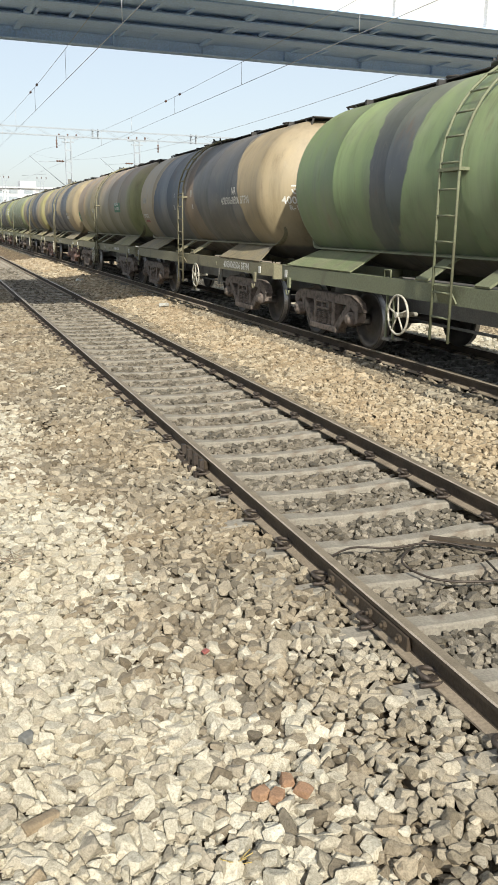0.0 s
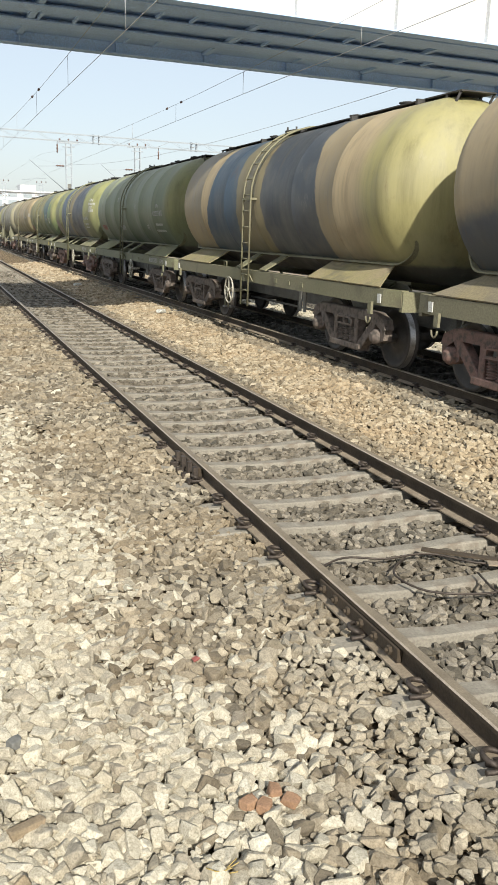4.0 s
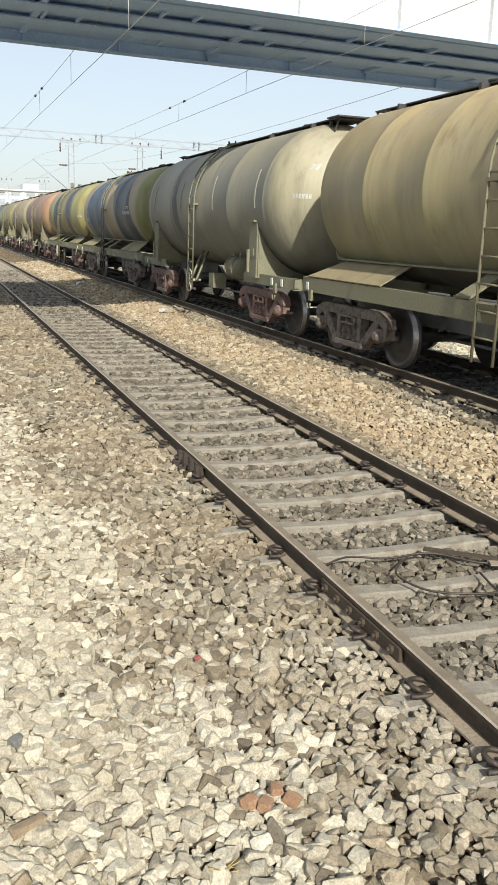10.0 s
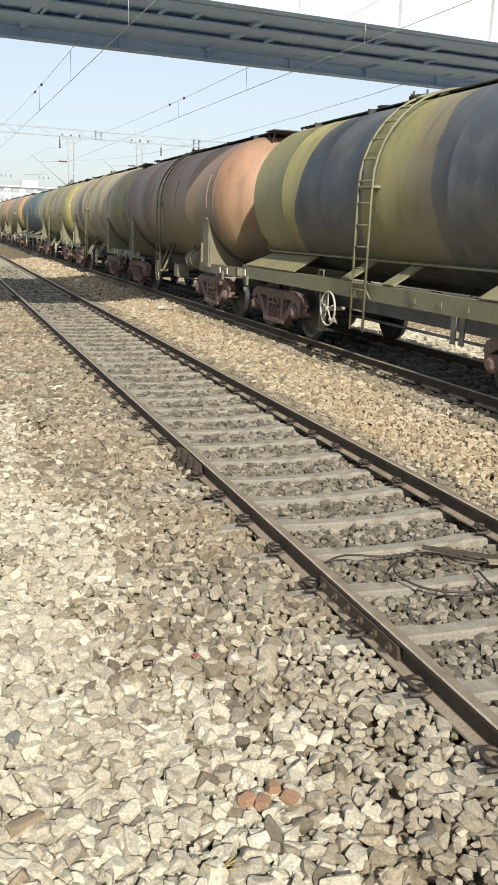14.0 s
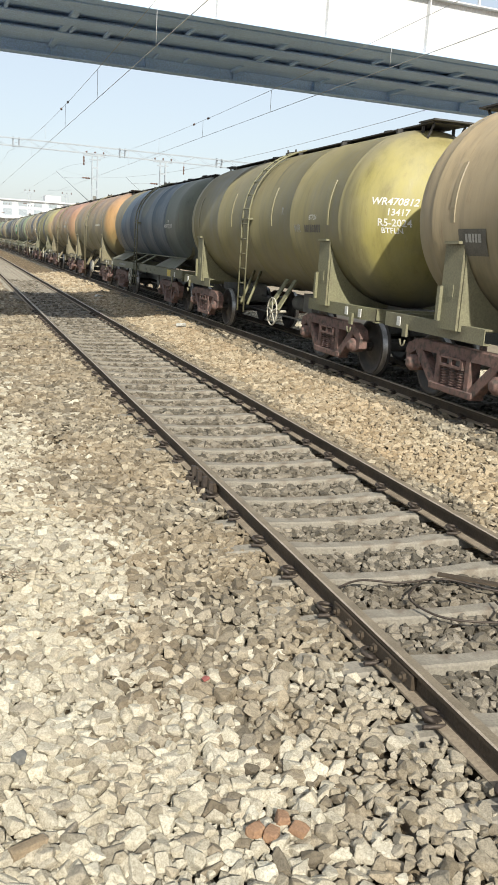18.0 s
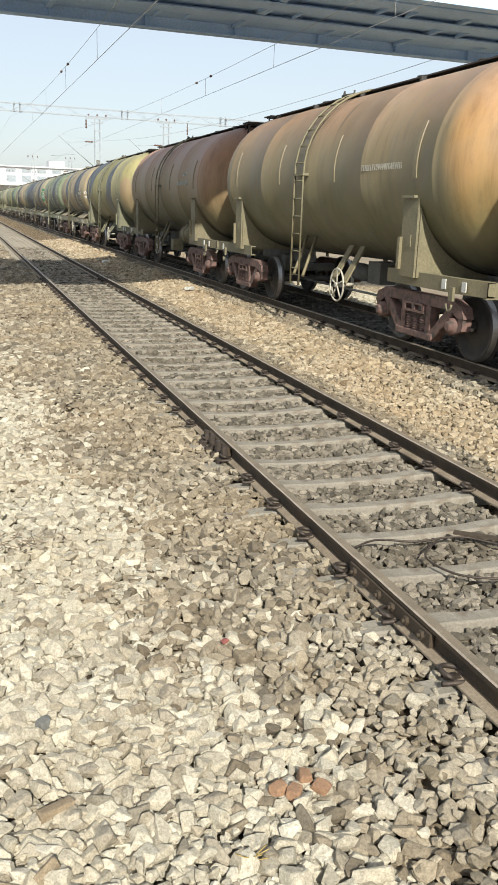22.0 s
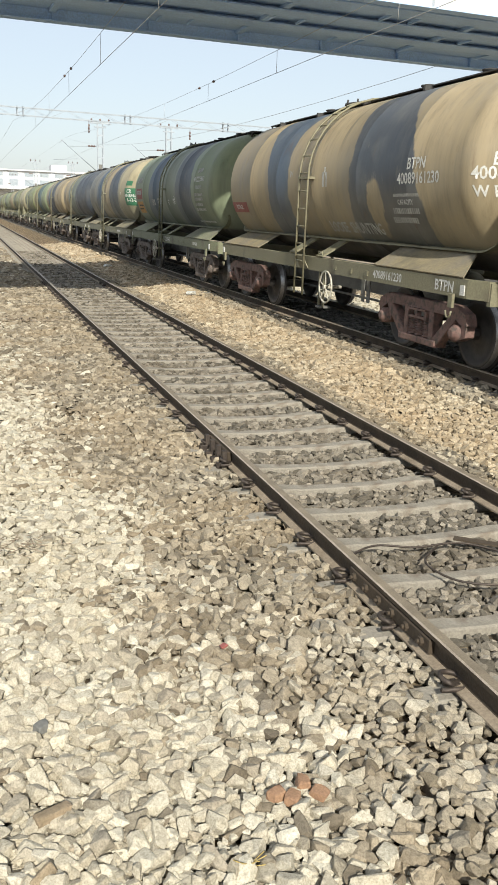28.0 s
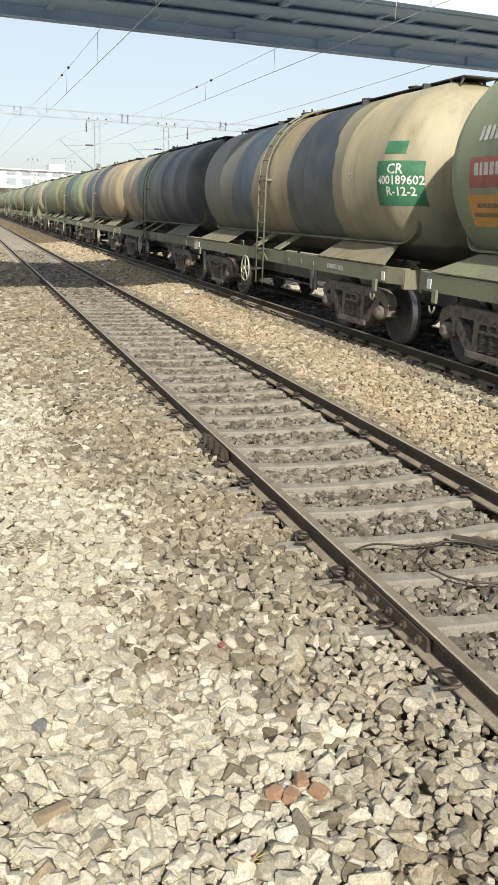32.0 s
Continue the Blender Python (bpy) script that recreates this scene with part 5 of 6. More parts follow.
def solebar_mesh(line, z0, z1, face=1.38):
    """A channel section, open to the inside; line gives (along, drawn in) so that the ends taper to the headstock."""
    def run():
        bm = bmesh.new()
        outline = [(-face, z0), (0.11 - face, z0), (0.11 - face, z0 + 0.02), (0.015 - face, z0 + 0.02), (0.015 - face, z1 - 0.02), (0.11 - face, z1 - 0.02), (0.11 - face, z1), (-face, z1)]
        rows = [[bm.verts.new((x + inward, y, z)) for x, z in outline] for y, inward in line]
        bm.faces.new(rows[0])
        bm.faces.new(rows[-1][::-1])
        for a, c in zip(rows, rows[1:]):
            for i in range(8):
                bm.faces.new((a[i], c[i], c[(i + 1) % 8], a[(i + 1) % 8]))
        return bm
    return run


def saddle_mesh():
    """Box saddle of the frameless tank: two cross webs cut to the tank's round and a side flange."""
    s = SPEC["F"]
    bm = bmesh.new()
    r = s["r"] + 0.012
    for dy in (-0.2, 0.2):
        edge = []
        for i in range(15):
            x = -1.36 + 1.34 * i / 14
            edge.append((x, s["zc"] - math.sqrt(r * r - x * x)))
        a = [bm.verts.new((x, dy - 0.012, z)) for x, z in edge]
        c = [bm.verts.new((x, dy + 0.012, z)) for x, z in edge]
        a0 = [bm.verts.new((x, dy - 0.012, min(1.2, z - 0.02))) for x, z in edge]
        c0 = [bm.verts.new((x, dy + 0.012, min(1.2, z - 0.02))) for x, z in edge]
        for k in range(14):
            bm.faces.new((a[k], a0[k], a0[k + 1], a[k + 1]))
            bm.faces.new((c[k], c[k + 1], c0[k + 1], c0[k]))
            bm.faces.new((a[k], a[k + 1], c[k + 1], c[k]))
            bm.faces.new((a0[k], c0[k], c0[k + 1], a0[k + 1]))
        bm.faces.new((a[0], c[0], c0[0], a0[0]))
        bm.faces.new((a[-1], a0[-1], c0[-1], c[-1]))
    box(bm, -1.395, -1.362, -0.19, 0.24, 1.2, 2.28)
    box(bm, -1.41, -1.398, -0.06, 0.06, 1.62, 1.78)
    box(bm, -1.46, -1.38, -0.16, 0.18, 2.285, 2.32)
    box(bm, -1.44, -1.39, 0.2, 0.27, 1.3, 1.75)
    return bm


def shackle_mesh():
    bm = bmesh.new()
    box(bm, -0.02, 0.02, -0.05, 0.05, -0.12, 0.06)
    tube(bm, [(-0.03, 0.07 * math.cos(a), 0.09 * math.sin(a) - 0.16) for a in (math.pi * i / 6 - math.pi for i in range(7))], 0.014, 6)
    return bm


def reservoir_mesh():
    bm = bmesh.new()
    lathe(bm, [(-0.46, 0.1), (-0.42, 0.2), (-0.34, 0.24), (0.34, 0.24), (0.42, 0.2), (0.46, 0.1)], "y", 20)
    for dy in (-0.22, 0.22):
        tube(bm, [(0.26 * math.cos(a), dy, 0.26 * math.sin(a)) for a in (2 * math.pi * i / 16 for i in range(17))], 0.015, 5, False)
    box(bm, -0.05, 0.25, -0.26, -0.18, 0.2, 0.5)
    box(bm, -0.05, 0.25, 0.18, 0.26, 0.2, 0.5)
    return bm


def wagon(number, kind, side, paint, words):
    tag = words.replace(" ", "_").replace("-", "_")
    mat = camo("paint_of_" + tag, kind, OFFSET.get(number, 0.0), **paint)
    first, last = paint["base"], paint["edges"][-1][1]
    frame_mat = surface("frame_paint_" + tag, tuple(0.22 * c + 0.45 * o + 0.045 for c, o in zip(first, O)), tuple(0.25 * c + 0.45 * o + 0.06 for c, o in zip(last, O)), 0.7, 0, 0.6, 40, 0.3, (0.10, 0.085, 0.06), 0.64)
    skirt_mat = surface("skirt_paint_" + tag, tuple(0.75 * c + 0.35 * o for c, o in zip(first, O)), tuple(0.55 * c + 0.35 * o + 0.06 for c, o in zip(paint["edges"][0][1], T)), 0.75, 0, 0.9, 30, 0.3, (0.13, 0.115, 0.085), 0.6)
    w = empty("tank_wagon", pose(TRACK_B, LEAD + PITCH * (number + 0.5), RAIL_B),
              words + " weathered tank wagon " + ("with skirted underframe" if kind == "P" else "on bogie saddles"), "tank wagon", "tank wagons of the train")
    s = SPEC[kind]
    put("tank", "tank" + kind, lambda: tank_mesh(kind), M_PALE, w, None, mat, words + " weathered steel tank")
    top_gear(w, kind, mat)
    lad = 0.08 if kind == "P" else 0.0
    for turn in (0, 180):
        q = pose(0, 0, 0, 0, 0, turn)
        put("ladder", "ladder" + kind, lambda: ladder_mesh(kind), M_PALE, w, q @ pose(0, lad if turn == 0 else -lad, 0), frame_mat)
        hw = lad + side * (1.15 if kind == "P" else 1.68 if side < 0 else 0.5)
        put("hand_wheel", "hand_wheel", hand_wheel_mesh, M_PALE, w, q @ pose(-1.42, hw if turn == 0 else -hw, 0.88), None, "pale spoked hand brake wheel")
        if kind == "P":
            put("solebar", "solebarP", solebar_mesh([(-5.85, 0.1), (-5.5, 0), (5.5, 0), (5.85, 0.1)], 1.12, 1.36), M_PALE, w, q, frame_mat)
            put("tank_flange", "strip", strip_mesh, M_PALE, w, q, frame_mat)
            put("ladder_plate", "ladder_plate", made(plate, [(-1.50, -0.16, 1.36), (-1.50, 0.16, 1.36), (-1.39, 0.2, 1.14), (-1.39, -0.2, 1.14)], 0.02), M_UNDER, w, q @ pose(0, lad if turn == 0 else -lad, 0), frame_mat)
            for e in (1, -1):
                put("skirt_plate", "skirt%d" % e, skirt_mesh if e > 0 else (lambda: mirrored(skirt_mesh())), M_PALE, w, q, skirt_mat)
            for y in (-0.62, 0.75):
                put("cradle_brace", "brace%d" % (y > 0), made(plate, [(-1.37, y - 0.15, 1.37), (-1.37, y + 0.15, 1.37), (-0.83, y + 0.15, 1.69), (-0.83, y - 0.15, 1.69)], 0.03), M_PALE, w, q, frame_mat)
            for z in (0.52, 0.80):
                put("step_rung", "step_rung", made(box, -1.365, -1.335, -0.1, 0.1, -0.015, 0.015), M_UNDER, w, q @ pose(0, hw + 0.35, z - 0.02), frame_mat)
            put("grab_handle", "grab_handle", made(tube, [(-1.36, -0.09, 1.35), (-1.36, -0.09, 1.47), (-1.36, 0.09, 1.47), (-1.36, 0.09, 1.35)], 0.012, 6), M_PALE, w, q @ pose(0, hw + 0.45, 0), frame_mat)
            for y in (-2.15, -1.95):
                put("brake_hanger", "brake_hanger", made(plate, [(-1.1, -0.05, 0.72), (-1.1, 0.05, 0.72), (-1.1, 0.06, 1.12), (-1.1, -0.06, 1.12)], 0.02), M_UNDER, w, q @ pose(0, y, 0))
            for y in (-1.35, -2.0, -2.6):
                put("label_holder", "label_holder", made(box, -1.392, -1.381, -0.05, 0.05, 1.19, 1.27), M_PALE, w, q @ pose(0, y, 0), frame_mat)
            put("brake_step", "brake_step", made(box, -1.40, -1.2, -0.11, 0.11, 0.48, 0.52), M_UNDER, w, q @ pose(0, hw + 0.35, 0))
            for dy in (-0.1, 0.1):
                put("step_hanger", "step_hanger", made(box, -1.36, -1.33, -0.015, 0.015, 0.5, 1.2), M_PALE, w, q @ pose(0, hw + 0.35 + dy, 0), frame_mat)
        else:
            for y0, y1 in ((-5.78, -3.3), (3.3, 5.78)):
                put("stub_solebar", "stub%d" % (y0 > 0), solebar_mesh([(-5.84, 0.08), (-5.3, 0), (-3.3, 0)] if y0 < 0 else [(3.3, 0), (5.2, 0), (5.88, 0.0)], 1.08, 1.28, 1.32), M_PALE, w, q, frame_mat)
            for y in (-4.03, 4.03):
                put("saddle", "saddle", saddle_mesh, M_PALE, w, q @ pose(0, y, 0), frame_mat)
            for dy in (0.1, 0.55):
                put("wheel_stay", "stay", made(tube, [(-1.42, 0, 0.9), (-0.95, 0.55, 1.6)], 0.03, 6), M_PALE, w, q @ pose(0, -0.2 + dy, 0.0), frame_mat)
                if side < 0:
                    put("wheel_strut", "strut", made(plate, [(-1.40, -0.09, 0.92), (-1.40, 0.09, 0.92), (-0.9, 0.45, 1.5), (-0.9, 0.27, 1.5)], 0.03), M_PALE, w, q @ pose(0, hw + dy - 0.35, 0), frame_mat)
        for y in (-5.2, 5.2):
            put("lifting_shackle", "shackle", shackle_mesh, M_UNDER, w, q @ pose(-1.41 if kind == "P" else -1.35, y, 1.1), frame_mat)
        for y in (-5.41, 5.41) if kind == "P" else (-5.45, -4.95, 5.45):
            put("reflector", "reflector", made(box, -1.285, -1.272, -0.05, 0.05, -0.065, 0.065), M_WHITE, w, q @ pose(-0.11 if kind == "P" else -0.05, y, 1.22 if kind == "P" else 1.18), None, "small white reflector plate")
    put("centre_sill", "sill" + kind, made(box, -0.25, 0.25, -5.7, 5.7, 0.74, 1.2) if kind == "P" else made(box, -0.2, 0.2, -5.7, -3.2, 0.95, 1.25), M_UNDER, w)
    if kind == "F":
        put("centre_sill", "sillF2", made(box, -0.2, 0.2, 3.2, 5.7, 0.95, 1.25), M_UNDER, w)
    for turn in (0, 180):
        q = pose(0, 0, 0, 0, 0, turn)
        put("headstock", "headstock" + kind, made(box, -1.27, 1.27, 5.80, 5.88, 1.06, 1.34) if kind == "P" else made(box, -1.24, 1.24, 5.76, 5.84, 1.06, 1.27), M_PALE, w, q, frame_mat)
        put("coupler", "coupler", coupler_mesh, M_UNDER, w, q @ pose(0, 5.60, 1.1), None, "rusty knuckle coupler")
        put("brake_hose", "hose", hose_mesh, M_UNDER, w, q @ pose(-0.5, 5.80, 1.05))
    put("reservoir", "reservoir", reservoir_mesh, M_UNDER, w, pose(-0.95 if side > 0 and kind == "F" else 0.8, -1.9, 1.30 if kind == "F" else 1.02), frame_mat)
    put("control_box", "control_box", made(box, -0.16, 0.16, -0.18, 0.18, -0.17, 0.17), M_UNDER, w, pose(-1.0 if side > 0 and kind == "F" else 0.9, -0.5, 0.94 if kind == "F" else 0.82), frame_mat)
    put("brake_cylinder", "brake_cyl", made(lathe, [(-0.4, 0.16), (0.3, 0.18), (0.34, 0.08), (0.7, 0.03)], "y", 14), M_UNDER, w, pose(0.2, 0.6, 0.92))
    put("brake_rod", "brake_rod", made(tube, [(-0.25, -3.0, 0.62), (-0.25, 3.0, 0.62)], 0.025, 6), M_UNDER, w)
    put("outlet_box", "outlet", made(box, -0.3, 0.3, -0.25, 0.25, 0.8, 1.2), M_UNDER, w, pose(0.1, -0.6, 0))
    bpaint = M_BOGIE if number in (2, 5, 8, 10, 11, 12, 13, 14, 15, 16, 17, 18) else M_BOGIE_GREY
    for y in (-4.07, 4.07):
        bogie(w, y, bpaint)
    WAGONS.append((number, w))
    return w, mat


def mirrored(bm):
    for v in bm.verts:
        v.co.y = -v.co.y
    return bm


BUILT = {}
for number, kind, side, paint, words in FLEET:
    BUILT[number] = (*wagon(number, kind, side, paint, words), kind)


# ---- lettering ----
def letters(text, size, side="CENTER"):
    cu = bpy.data.curves.new("text", "FONT")
    cu.body, cu.size, cu.resolution_u, cu.offset = text, size, 2, 0.018 * size
    cu.align_x, cu.align_y = side, "CENTER"
    ob = bpy.data.objects.new("text", cu)
    me = ob.to_mesh().copy()
    ob.to_mesh_clear()
    bpy.data.objects.remove(ob)
    return me


def bars(width, height, seed):
    """Plain bars in place of writing that cannot be read."""
    bm = bmesh.new()
    rnd = random.Random(seed)
    x = -width / 2
    while x < width / 2 - 0.02:
        w = rnd.uniform(0.5, 1.0) * height * 0.62
        box(bm, x, min(x + w, width / 2), -height / 2, height / 2, -0.001, 0.001)
        x += w + height * 0.25
    me = bpy.data.meshes.new("bars")
    bm.to_mesh(me)
    bm.free()
    return me


def slab(width, height):
    bm = bmesh.new()
    n, m = 8, 10
    rows = [[bm.verts.new((-width / 2 + width * j / m, -height / 2 + height * i / n, 0)) for j in range(m + 1)] for i in range(n + 1)]
    for a, b in zip(rows, rows[1:]):
        for j in range(m):
            bm.faces.new((a[j], a[j + 1], b[j + 1], b[j]))
    me = bpy.data.meshes.new("panel")
    bm.to_mesh(me)
    bm.free()
    return me


def along(kind, y, dist):
    """The place reached by going dist along the side of the tank from y, round the domed ends."""
    n = 16
    for _ in range(n):
        slope = (tank_radius(kind, y + 0.01) - tank_radius(kind, y - 0.01)) / 0.02
        y += dist / n / math.sqrt(1 + slope * slope)
    return y


def stencil(number, me, y, z, mat, name="lettering", lift=0.003, label=""):
    """Lay flat writing on the side of the tank that faces the empty track."""
    w, paint, kind = BUILT[number]
    zc = SPEC[kind]["zc"]
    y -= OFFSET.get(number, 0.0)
    seen = {}
    for v in me.vertices:
        key = round(v.co.x, 3)
        if key not in seen:
            seen[key] = along(kind, y, -v.co.x)
        yy, zz = seen[key], z + v.co.y
        r = tank_radius(kind, yy) + 0.005 + lift
        v.co = Vector((-math.sqrt(max(r * r - (zz - zc) ** 2, 0.01)) - v.co.z, yy, zz))
    me.materials.clear()
    me.materials.append(mat)
    ob = new(name, me)
    ob.parent = w
    if label:
        ob["label"] = label
    if name == "faded_writing":
        ob["kind"] = "stuff"
    return ob


def on_solebar(number, me, y, mat, name="lettering"):
    w, paint, kind = BUILT[number]
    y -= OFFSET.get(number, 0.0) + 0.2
    for v in me.vertices:
        v.co = Vector((-1.384 - v.co.z, y - v.co.x, 1.235 + v.co.y))
    me.materials.clear()
    me.materials.append(mat)
    ob = new(name, me)
    ob.parent = w
    return ob


# stencilled words, panels and unreadable lines
stencil(0, letters("उरे", 0.26), -5.28, 2.74, M_WHITE)
stencil(0, letters("3", 0.152), 1.49, 2.80, M_WHITE)
stencil(0, letters("N", 0.178), 1.53, 2.50, M_WHITE)
stencil(0, letters("R", 0.158), -0.17, 2.50, M_WHITE)
stencil(0, bars(0.14, 0.159, 8), -0.07, 2.81, M_FADED, "faded_writing")
stencil(0, letters("400300", 0.2), -5.27, 2.54, M_WHITE)
stencil(0, letters("R-1-25", 0.13), -5.27, 2.40, M_WHITE)
stencil(0, letters("NR", 0.21), -3.31, 2.76, M_WHITE)
stencil(0, letters("40030060506 BTPN", 0.215), -3.36, 2.57, M_WHITE)
stencil(4, letters("40089271878", 0.20), -4.24, 2.55, M_FADED)
stencil(4, letters("BTPN", 0.13), -4.24, 2.75, M_FADED)
stencil(4, letters("R", 0.2), -1.45, 2.78, M_FADED)
stencil(4, letters("करें", 0.2), -2.8, 2.16, M_FADED)
stencil(4, bars(1.1, 0.06, 204), -4.25, 2.08, M_FADED, "faded_writing")
stencil(4, bars(0.8, 0.06, 205), -4.25, 2.25, M_FADED, "faded_writing")
stencil(5, letters("40053801036", 0.19), -4.42, 2.49, M_FADED)
stencil(5, letters("BTPN", 0.11), -4.46, 2.71, M_FADED)
stencil(5, bars(0.9, 0.05, 206), -4.46, 2.27, M_FADED, "faded_writing")
stencil(5, bars(0.9, 0.05, 207), -4.46, 2.14, M_FADED, "faded_writing")
stencil(7, letters("40018909995", 0.215), -4.18, 2.64, M_FADED)
stencil(13, letters("WR", 0.2), -2.66, 2.49, M_FADED)
stencil(13, letters("BTFLN", 0.12), -3.38, 2.68, M_WHITE)
stencil(13, letters("R", 0.2), -1.86, 2.81, M_FADED)
stencil(13, bars(0.75, 0.13, 208), -3.38, 2.49, M_PATCH, "faded_writing")
stencil(18, letters("LOOSE  SHUNTING", 0.24), -1.4, 1.90, M_FADED)
stencil(18, letters("R", 0.2), -0.57, 2.83, M_WHITE)
stencil(18, letters("W", 0.17), 1.08, 2.83, M_FADED)
on_solebar(0, letters("40030060506 BTPN", 0.2), -3.36, M_WHITE)
on_solebar(4, letters("40089271878", 0.18), -3.74, M_FADED)
on_solebar(4, letters("BTPN", 0.15), -4.68, M_FADED)
on_solebar(5, letters("40053801036", 0.19), -3.95, M_FADED)
on_solebar(18, letters("40089161230", 0.17), -3.04, M_WHITE)
on_solebar(18, letters("BTPN", 0.2), -4.7, M_WHITE)
on_solebar(14, slab(0.44, 0.19), -4.11, M_YELLOW_SIGN, "painted_panel")
on_solebar(6, slab(0.33, 0.2), -4.33, M_YELLOW_SIGN, "painted_panel")
stencil(1, slab(1.01, 0.31), -3.57, 2.62, M_GREEN_SIGN, "painted_panel", 0.0015)
stencil(1, letters("NCR BTPN", 0.132), -3.47, 2.73, M_WHITE)
stencil(1, letters("40130642145", 0.141), -3.57, 2.58, M_WHITE)
stencil(1, letters("N C R", 0.198), 1.26, 2.58, M_WHITE)
stencil(2, letters("40020260282", 0.162), -3.77, 2.36, M_WHITE)
stencil(2, bars(0.78, 0.098, 14), -3.64, 2.51, M_FADED, "faded_writing")
stencil(4, bars(0.72, 0.171, 15), 4.20, 2.15, M_RED_SIGN, "faded_writing")
stencil(4, bars(0.63, 0.151, 17), 0.87, 2.16, M_FADED, "faded_writing")
stencil(4, bars(0.11, 0.141, 18), 1.33, 3.07, M_FADED, "faded_writing")
stencil(5, letters("BTPN", 0.160), -5.35, 3.20, M_WHITE)
stencil(5, bars(0.63, 0.101, 21), -5.39, 3.05, M_FADED, "faded_writing")
stencil(5, bars(0.30, 0.100, 22), -5.43, 2.92, M_FADED, "faded_writing")
stencil(5, bars(0.54, 0.100, 23), -5.42, 2.79, M_FADED, "faded_writing")
stencil(6, letters("N F", 0.176), -3.29, 2.73, M_WHITE)
stencil(6, bars(0.41, 0.106, 25), -3.29, 2.53, M_FADED, "faded_writing")
stencil(6, letters("400503", 0.172), -4.47, 2.51, M_WHITE)
stencil(6, letters("14665", 0.172), -4.43, 2.35, M_WHITE)
stencil(6, slab(1.28, 0.37), 4.92, 2.00, M_RED_SIGN, "painted_panel", 0.0015)
stencil(7, bars(0.13, 0.088, 30), -5.40, 2.91, M_FADED, "faded_writing")
stencil(7, bars(0.20, 0.088, 31), -5.41, 2.79, M_FADED, "faded_writing")
stencil(8, bars(0.35, 0.086, 32), -5.47, 2.76, M_FADED, "faded_writing")
stencil(8, bars(0.14, 0.108, 33), -5.49, 3.29, M_FADED, "faded_writing")
stencil(9, letters("BTPN", 0.124), -3.68, 2.76, M_WHITE)
stencil(9, letters("SR 40060613826", 0.163), -3.51, 2.60, M_WHITE)
stencil(9, letters("07-26", 0.120), 4.14, 2.69, M_WHITE)
stencil(9, letters("PETROL", 0.159), 4.35, 2.40, M_WHITE)
stencil(10, bars(0.32, 0.081, 38), -5.34, 2.57, M_FADED, "faded_writing")
stencil(12, slab(0.60, 0.32), 3.66, 2.31, M_PATCH, "painted_panel", 0.0015)
stencil(12, bars(0.36, 0.102, 40), 3.63, 2.36, M_FADED, "faded_writing")
stencil(13, letters("WR470812", 0.159), -5.37, 2.92, M_WHITE)
stencil(13, letters("13417", 0.146), -5.41, 2.76, M_WHITE)
stencil(13, letters("R5-2024", 0.159), -5.39, 2.60, M_WHITE)
stencil(13, letters("BTFLN", 0.119), -5.37, 2.48, M_WHITE)
stencil(14, letters("BTPN", 0.116), -3.89, 2.74, M_WHITE)
stencil(14, letters("40089272967", 0.181), -3.86, 2.60, M_WHITE)
stencil(14, bars(0.23, 0.116, 49), -5.38, 2.71, M_FADED, "faded_writing")
stencil(14, letters("08-2", 0.130), -5.54, 2.67, M_WHITE)
stencil(15, bars(1.32, 0.088, 51), -3.10, 2.73, M_PALE, "faded_writing")
stencil(16, bars(0.47, 0.085, 52), -3.18, 2.96, M_FADED, "faded_writing")
stencil(16, bars(1.19, 0.120, 53), -3.00, 2.73, M_FADED, "faded_writing")
stencil(18, letters("BTPN", 0.218), -3.82, 2.83, M_WHITE)
stencil(18, letters("40089161230", 0.217), -3.88, 2.63, M_WHITE)
stencil(18, bars(0.78, 0.043, 56), -3.52, 2.41, M_FADED, "faded_writing")
stencil(18, letters("CAPACITY", 0.099), -3.47, 2.31, M_WHITE)
stencil(18, bars(0.79, 0.079, 58), -3.44, 2.19, M_FADED, "faded_writing")
stencil(18, bars(0.76, 0.079, 59), -3.35, 2.06, M_FADED, "faded_writing")
stencil(18, bars(0.20, 0.251, 66), -0.56, 2.70, M_FADED, "faded_writing")
stencil(18, slab(1.14, 0.22), 4.61, 2.22, M_RED_SIGN, "painted_panel", 0.0015)
stencil(18, letters("PETROL", 0.137), 4.61, 2.22, M_WHITE)
stencil(19, letters("40122210642", 0.190), -4.24, 2.93, M_WHITE)
stencil(19, bars(0.54, 0.107, 70), -4.25, 3.16, M_FADED, "faded_writing")
stencil(19, bars(0.61, 0.089, 71), -4.23, 2.73, M_FADED, "faded_writing")
stencil(19, bars(0.86, 0.080, 72), -4.19, 2.53, M_FADED, "faded_writing")
stencil(19, bars(0.79, 0.080, 73), -4.17, 2.42, M_FADED, "faded_writing")
stencil(19, bars(0.72, 0.080, 74), -4.11, 2.28, M_FADED, "faded_writing")
stencil(19, bars(0.98, 0.063, 75), -4.13, 2.15, M_FADED, "faded_writing")
stencil(19, bars(1.60, 0.045, 76), -4.14, 1.84, M_FADED, "faded_writing")
stencil(19, slab(0.94, 0.36), 4.13, 2.64, M_RED_SIGN, "painted_panel", 0.0015)
stencil(19, bars(0.73, 0.148, 78), 4.13, 2.68, M_FADED, "faded_writing")
stencil(19, bars(0.70, 0.169, 79), 4.14, 3.10, M_FADED, "faded_writing")
stencil(19, slab(0.97, 0.38), 4.18, 2.19, M_ORANGE_SIGN, "painted_panel", 0.0015)
stencil(19, bars(0.73, 0.053, 81), 4.11, 2.25, M_PATCH, "faded_writing")
stencil(19, bars(0.73, 0.053, 82), 4.22, 2.14, M_PATCH, "faded_writing")
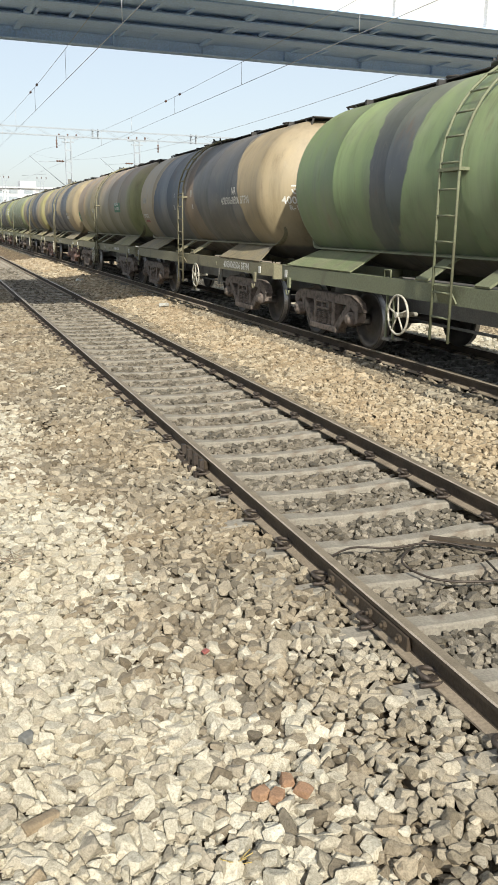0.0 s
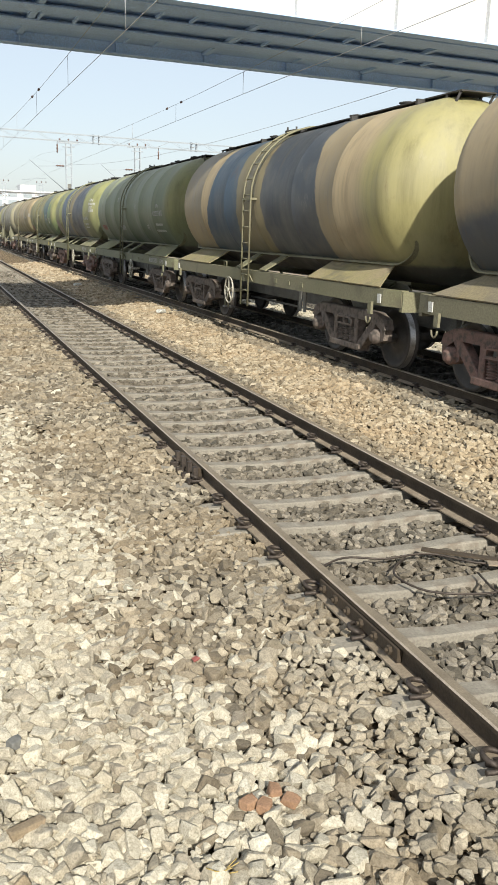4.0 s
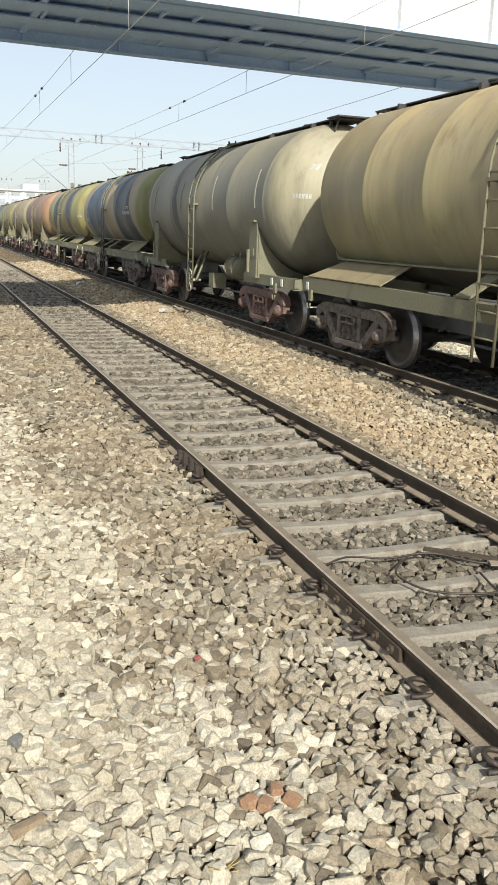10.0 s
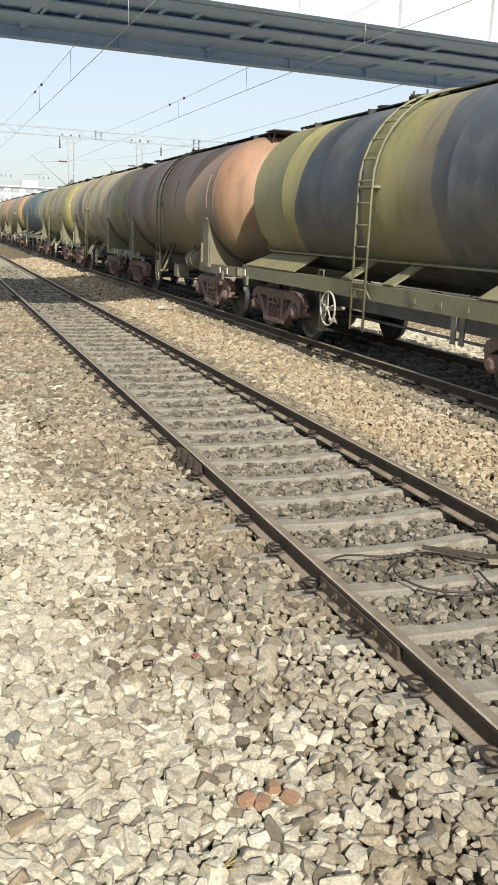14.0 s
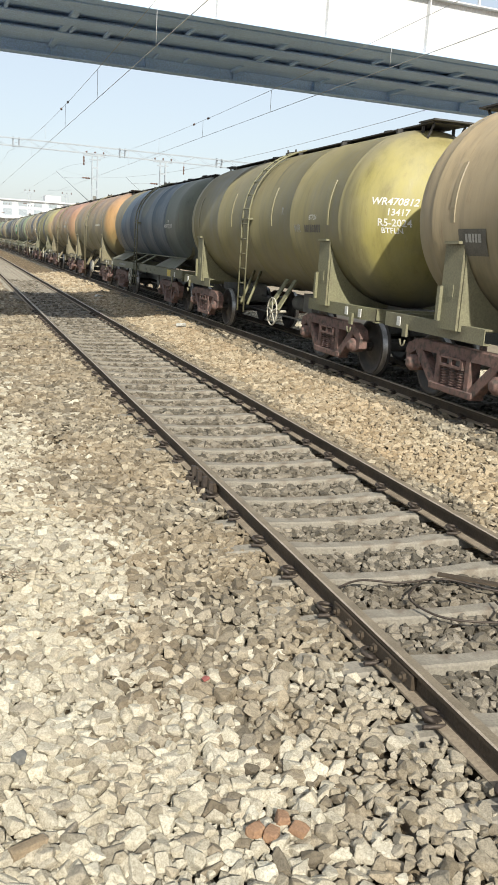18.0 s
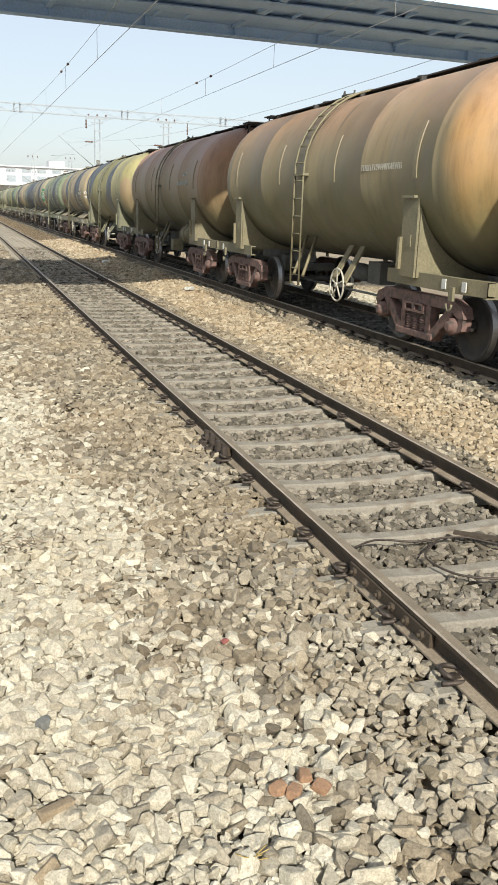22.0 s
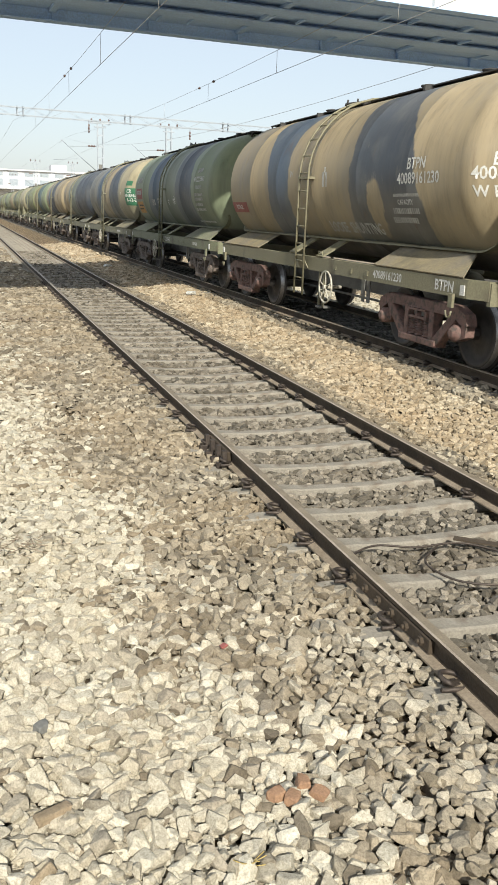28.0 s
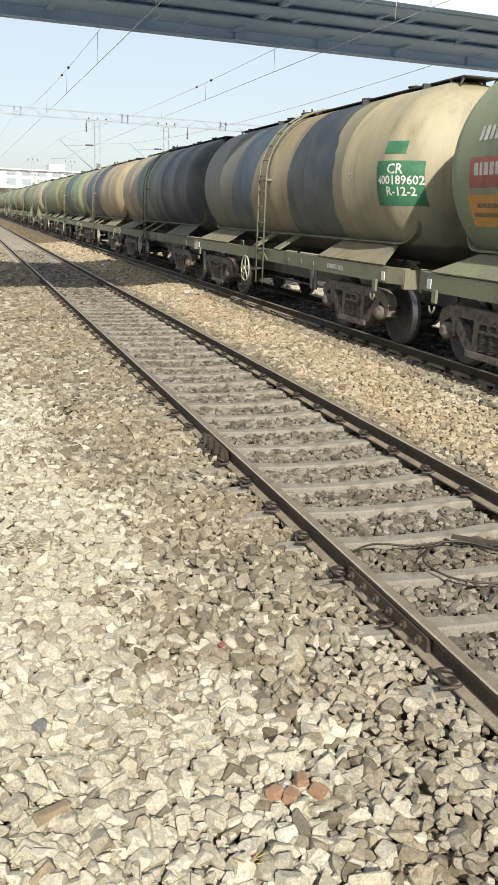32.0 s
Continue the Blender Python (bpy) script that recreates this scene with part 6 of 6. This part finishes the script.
stencil(19, letters("न", 0.26), -0.44, 2.33, M_WHITE)
stencil(19, letters("करें", 0.26), -1.20, 2.36, M_WHITE)
stencil(19, bars(0.50, 0.183, 85), 1.81, 2.35, M_FADED, "faded_writing")
stencil(19, bars(0.58, 0.172, 86), 0.85, 2.39, M_FADED, "faded_writing")
stencil(20, slab(0.86, 0.64), -5.41, 2.57, M_GREEN_SIGN, "painted_panel", 0.0015)
stencil(20, letters("CR", 0.204), -5.39, 2.77, M_WHITE)
stencil(20, letters("400189602", 0.178), -5.44, 2.61, M_WHITE)
stencil(20, letters("R-12-2", 0.178), -5.46, 2.45, M_WHITE)
stencil(20, slab(0.37, 0.18), -5.35, 3.08, M_GREEN_SIGN, "painted_panel", 0.0015)
stencil(20, letters("CR", 0.165), -4.05, 2.69, M_WHITE)
on_solebar(1, letters("NCR", 0.110), -1.02, M_WHITE)
on_solebar(1, letters("40130642145 BTPN", 0.115), -3.20, M_WHITE)
on_solebar(2, letters("40020260282", 0.126), -0.89, M_WHITE)
on_solebar(19, letters("40122210642", 0.171), -0.29, M_WHITE)
on_solebar(14, bars(1.29, 0.067, 99), 3.62, M_FADED, "faded_writing")
on_solebar(6, bars(0.56, 0.071, 100), 3.86, M_FADED, "faded_writing")
on_solebar(19, bars(0.51, 0.082, 102), -3.84, M_FADED, "faded_writing")
on_solebar(20, bars(0.71, 0.080, 103), -3.52, M_FADED, "faded_writing")
stencil(18, letters("BTPN", 0.220, "LEFT"), -5.38, 2.83, M_WHITE)
stencil(18, letters("40089161230", 0.220, "LEFT"), -5.17, 2.66, M_WHITE)
stencil(18, letters("W R", 0.200, "LEFT"), -5.19, 2.44, M_WHITE)
stencil(0, letters("PETROL", 0.16), 4.95, 2.31, M_WHITE)
stencil(0, slab(0.45, 0.07), 4.95, 2.17, M_RED_SIGN, "painted_panel", 0.0015)
stencil(0, bars(0.36, 0.15, 301), 4.95, 2.75, M_FADED, "faded_writing")
stencil(1, slab(0.45, 0.38), 4.8, 2.37, M_GREEN_SIGN, "painted_panel", 0.0015)
stencil(1, letters("PETROL", 0.12), 4.8, 2.35, M_WHITE)


# ---- what moves ----
LAG = (0.58, 0.38, 0.12, 0.0, -0.1, -0.2, -0.27, -0.25, -0.22, -0.12, 0.08, 0.08, 0.06, 0.02, 0.12, 0.0, -0.08, -0.12, -0.1, 0.15, 0.08,
       -0.05, -0.03, -0.05, -0.05, -0.12, -0.14, -0.15, -0.17, -0.25, -0.15, -0.18, -0.13)


def travelled(t):
    """Metres that the slowing train has gone; the lag, second by second, is its uneven braking."""
    u = t / 32.0
    even = u * (329.802 + u * (1.151 + u * (-113.433 + u * (-502.314 + u * (1427.146 + u * (-1326.531 + u * 431.637))))))
    return even - float(np.interp(t, range(33), LAG))


def motions():
    for number, w in WAGONS:
        base = LEAD + PITCH * (number + 0.5)
        walk(w, [(t, pose(TRACK_B, base - travelled(t), RAIL_B)) for t in range(0, 33)])
    steps, t, last = [0.0], 0.0, 0.0
    for f in range(1, 961):
        t = f / 30
        if travelled(min(t + 1 / 30, 32.0)) - travelled(last) > 0.68 or f == 960:
            steps.append(t)
            last = t
    for i, sets in enumerate(WHEELSETS):
        y = (-1.03, 1.03)[i]
        first = sets[0]
        walk(first, [(t, pose(0, y, 0.46) @ Matrix.Rotation(travelled(t) / 0.46, 4, "X")) for t in steps])
        for other in sets[1:]:
            other.rotation_mode = "QUATERNION"
            other.animation_data_create()
            other.animation_data.action = first.animation_data.action
            other.animation_data.action_slot = first.animation_data.action_slot


motions()
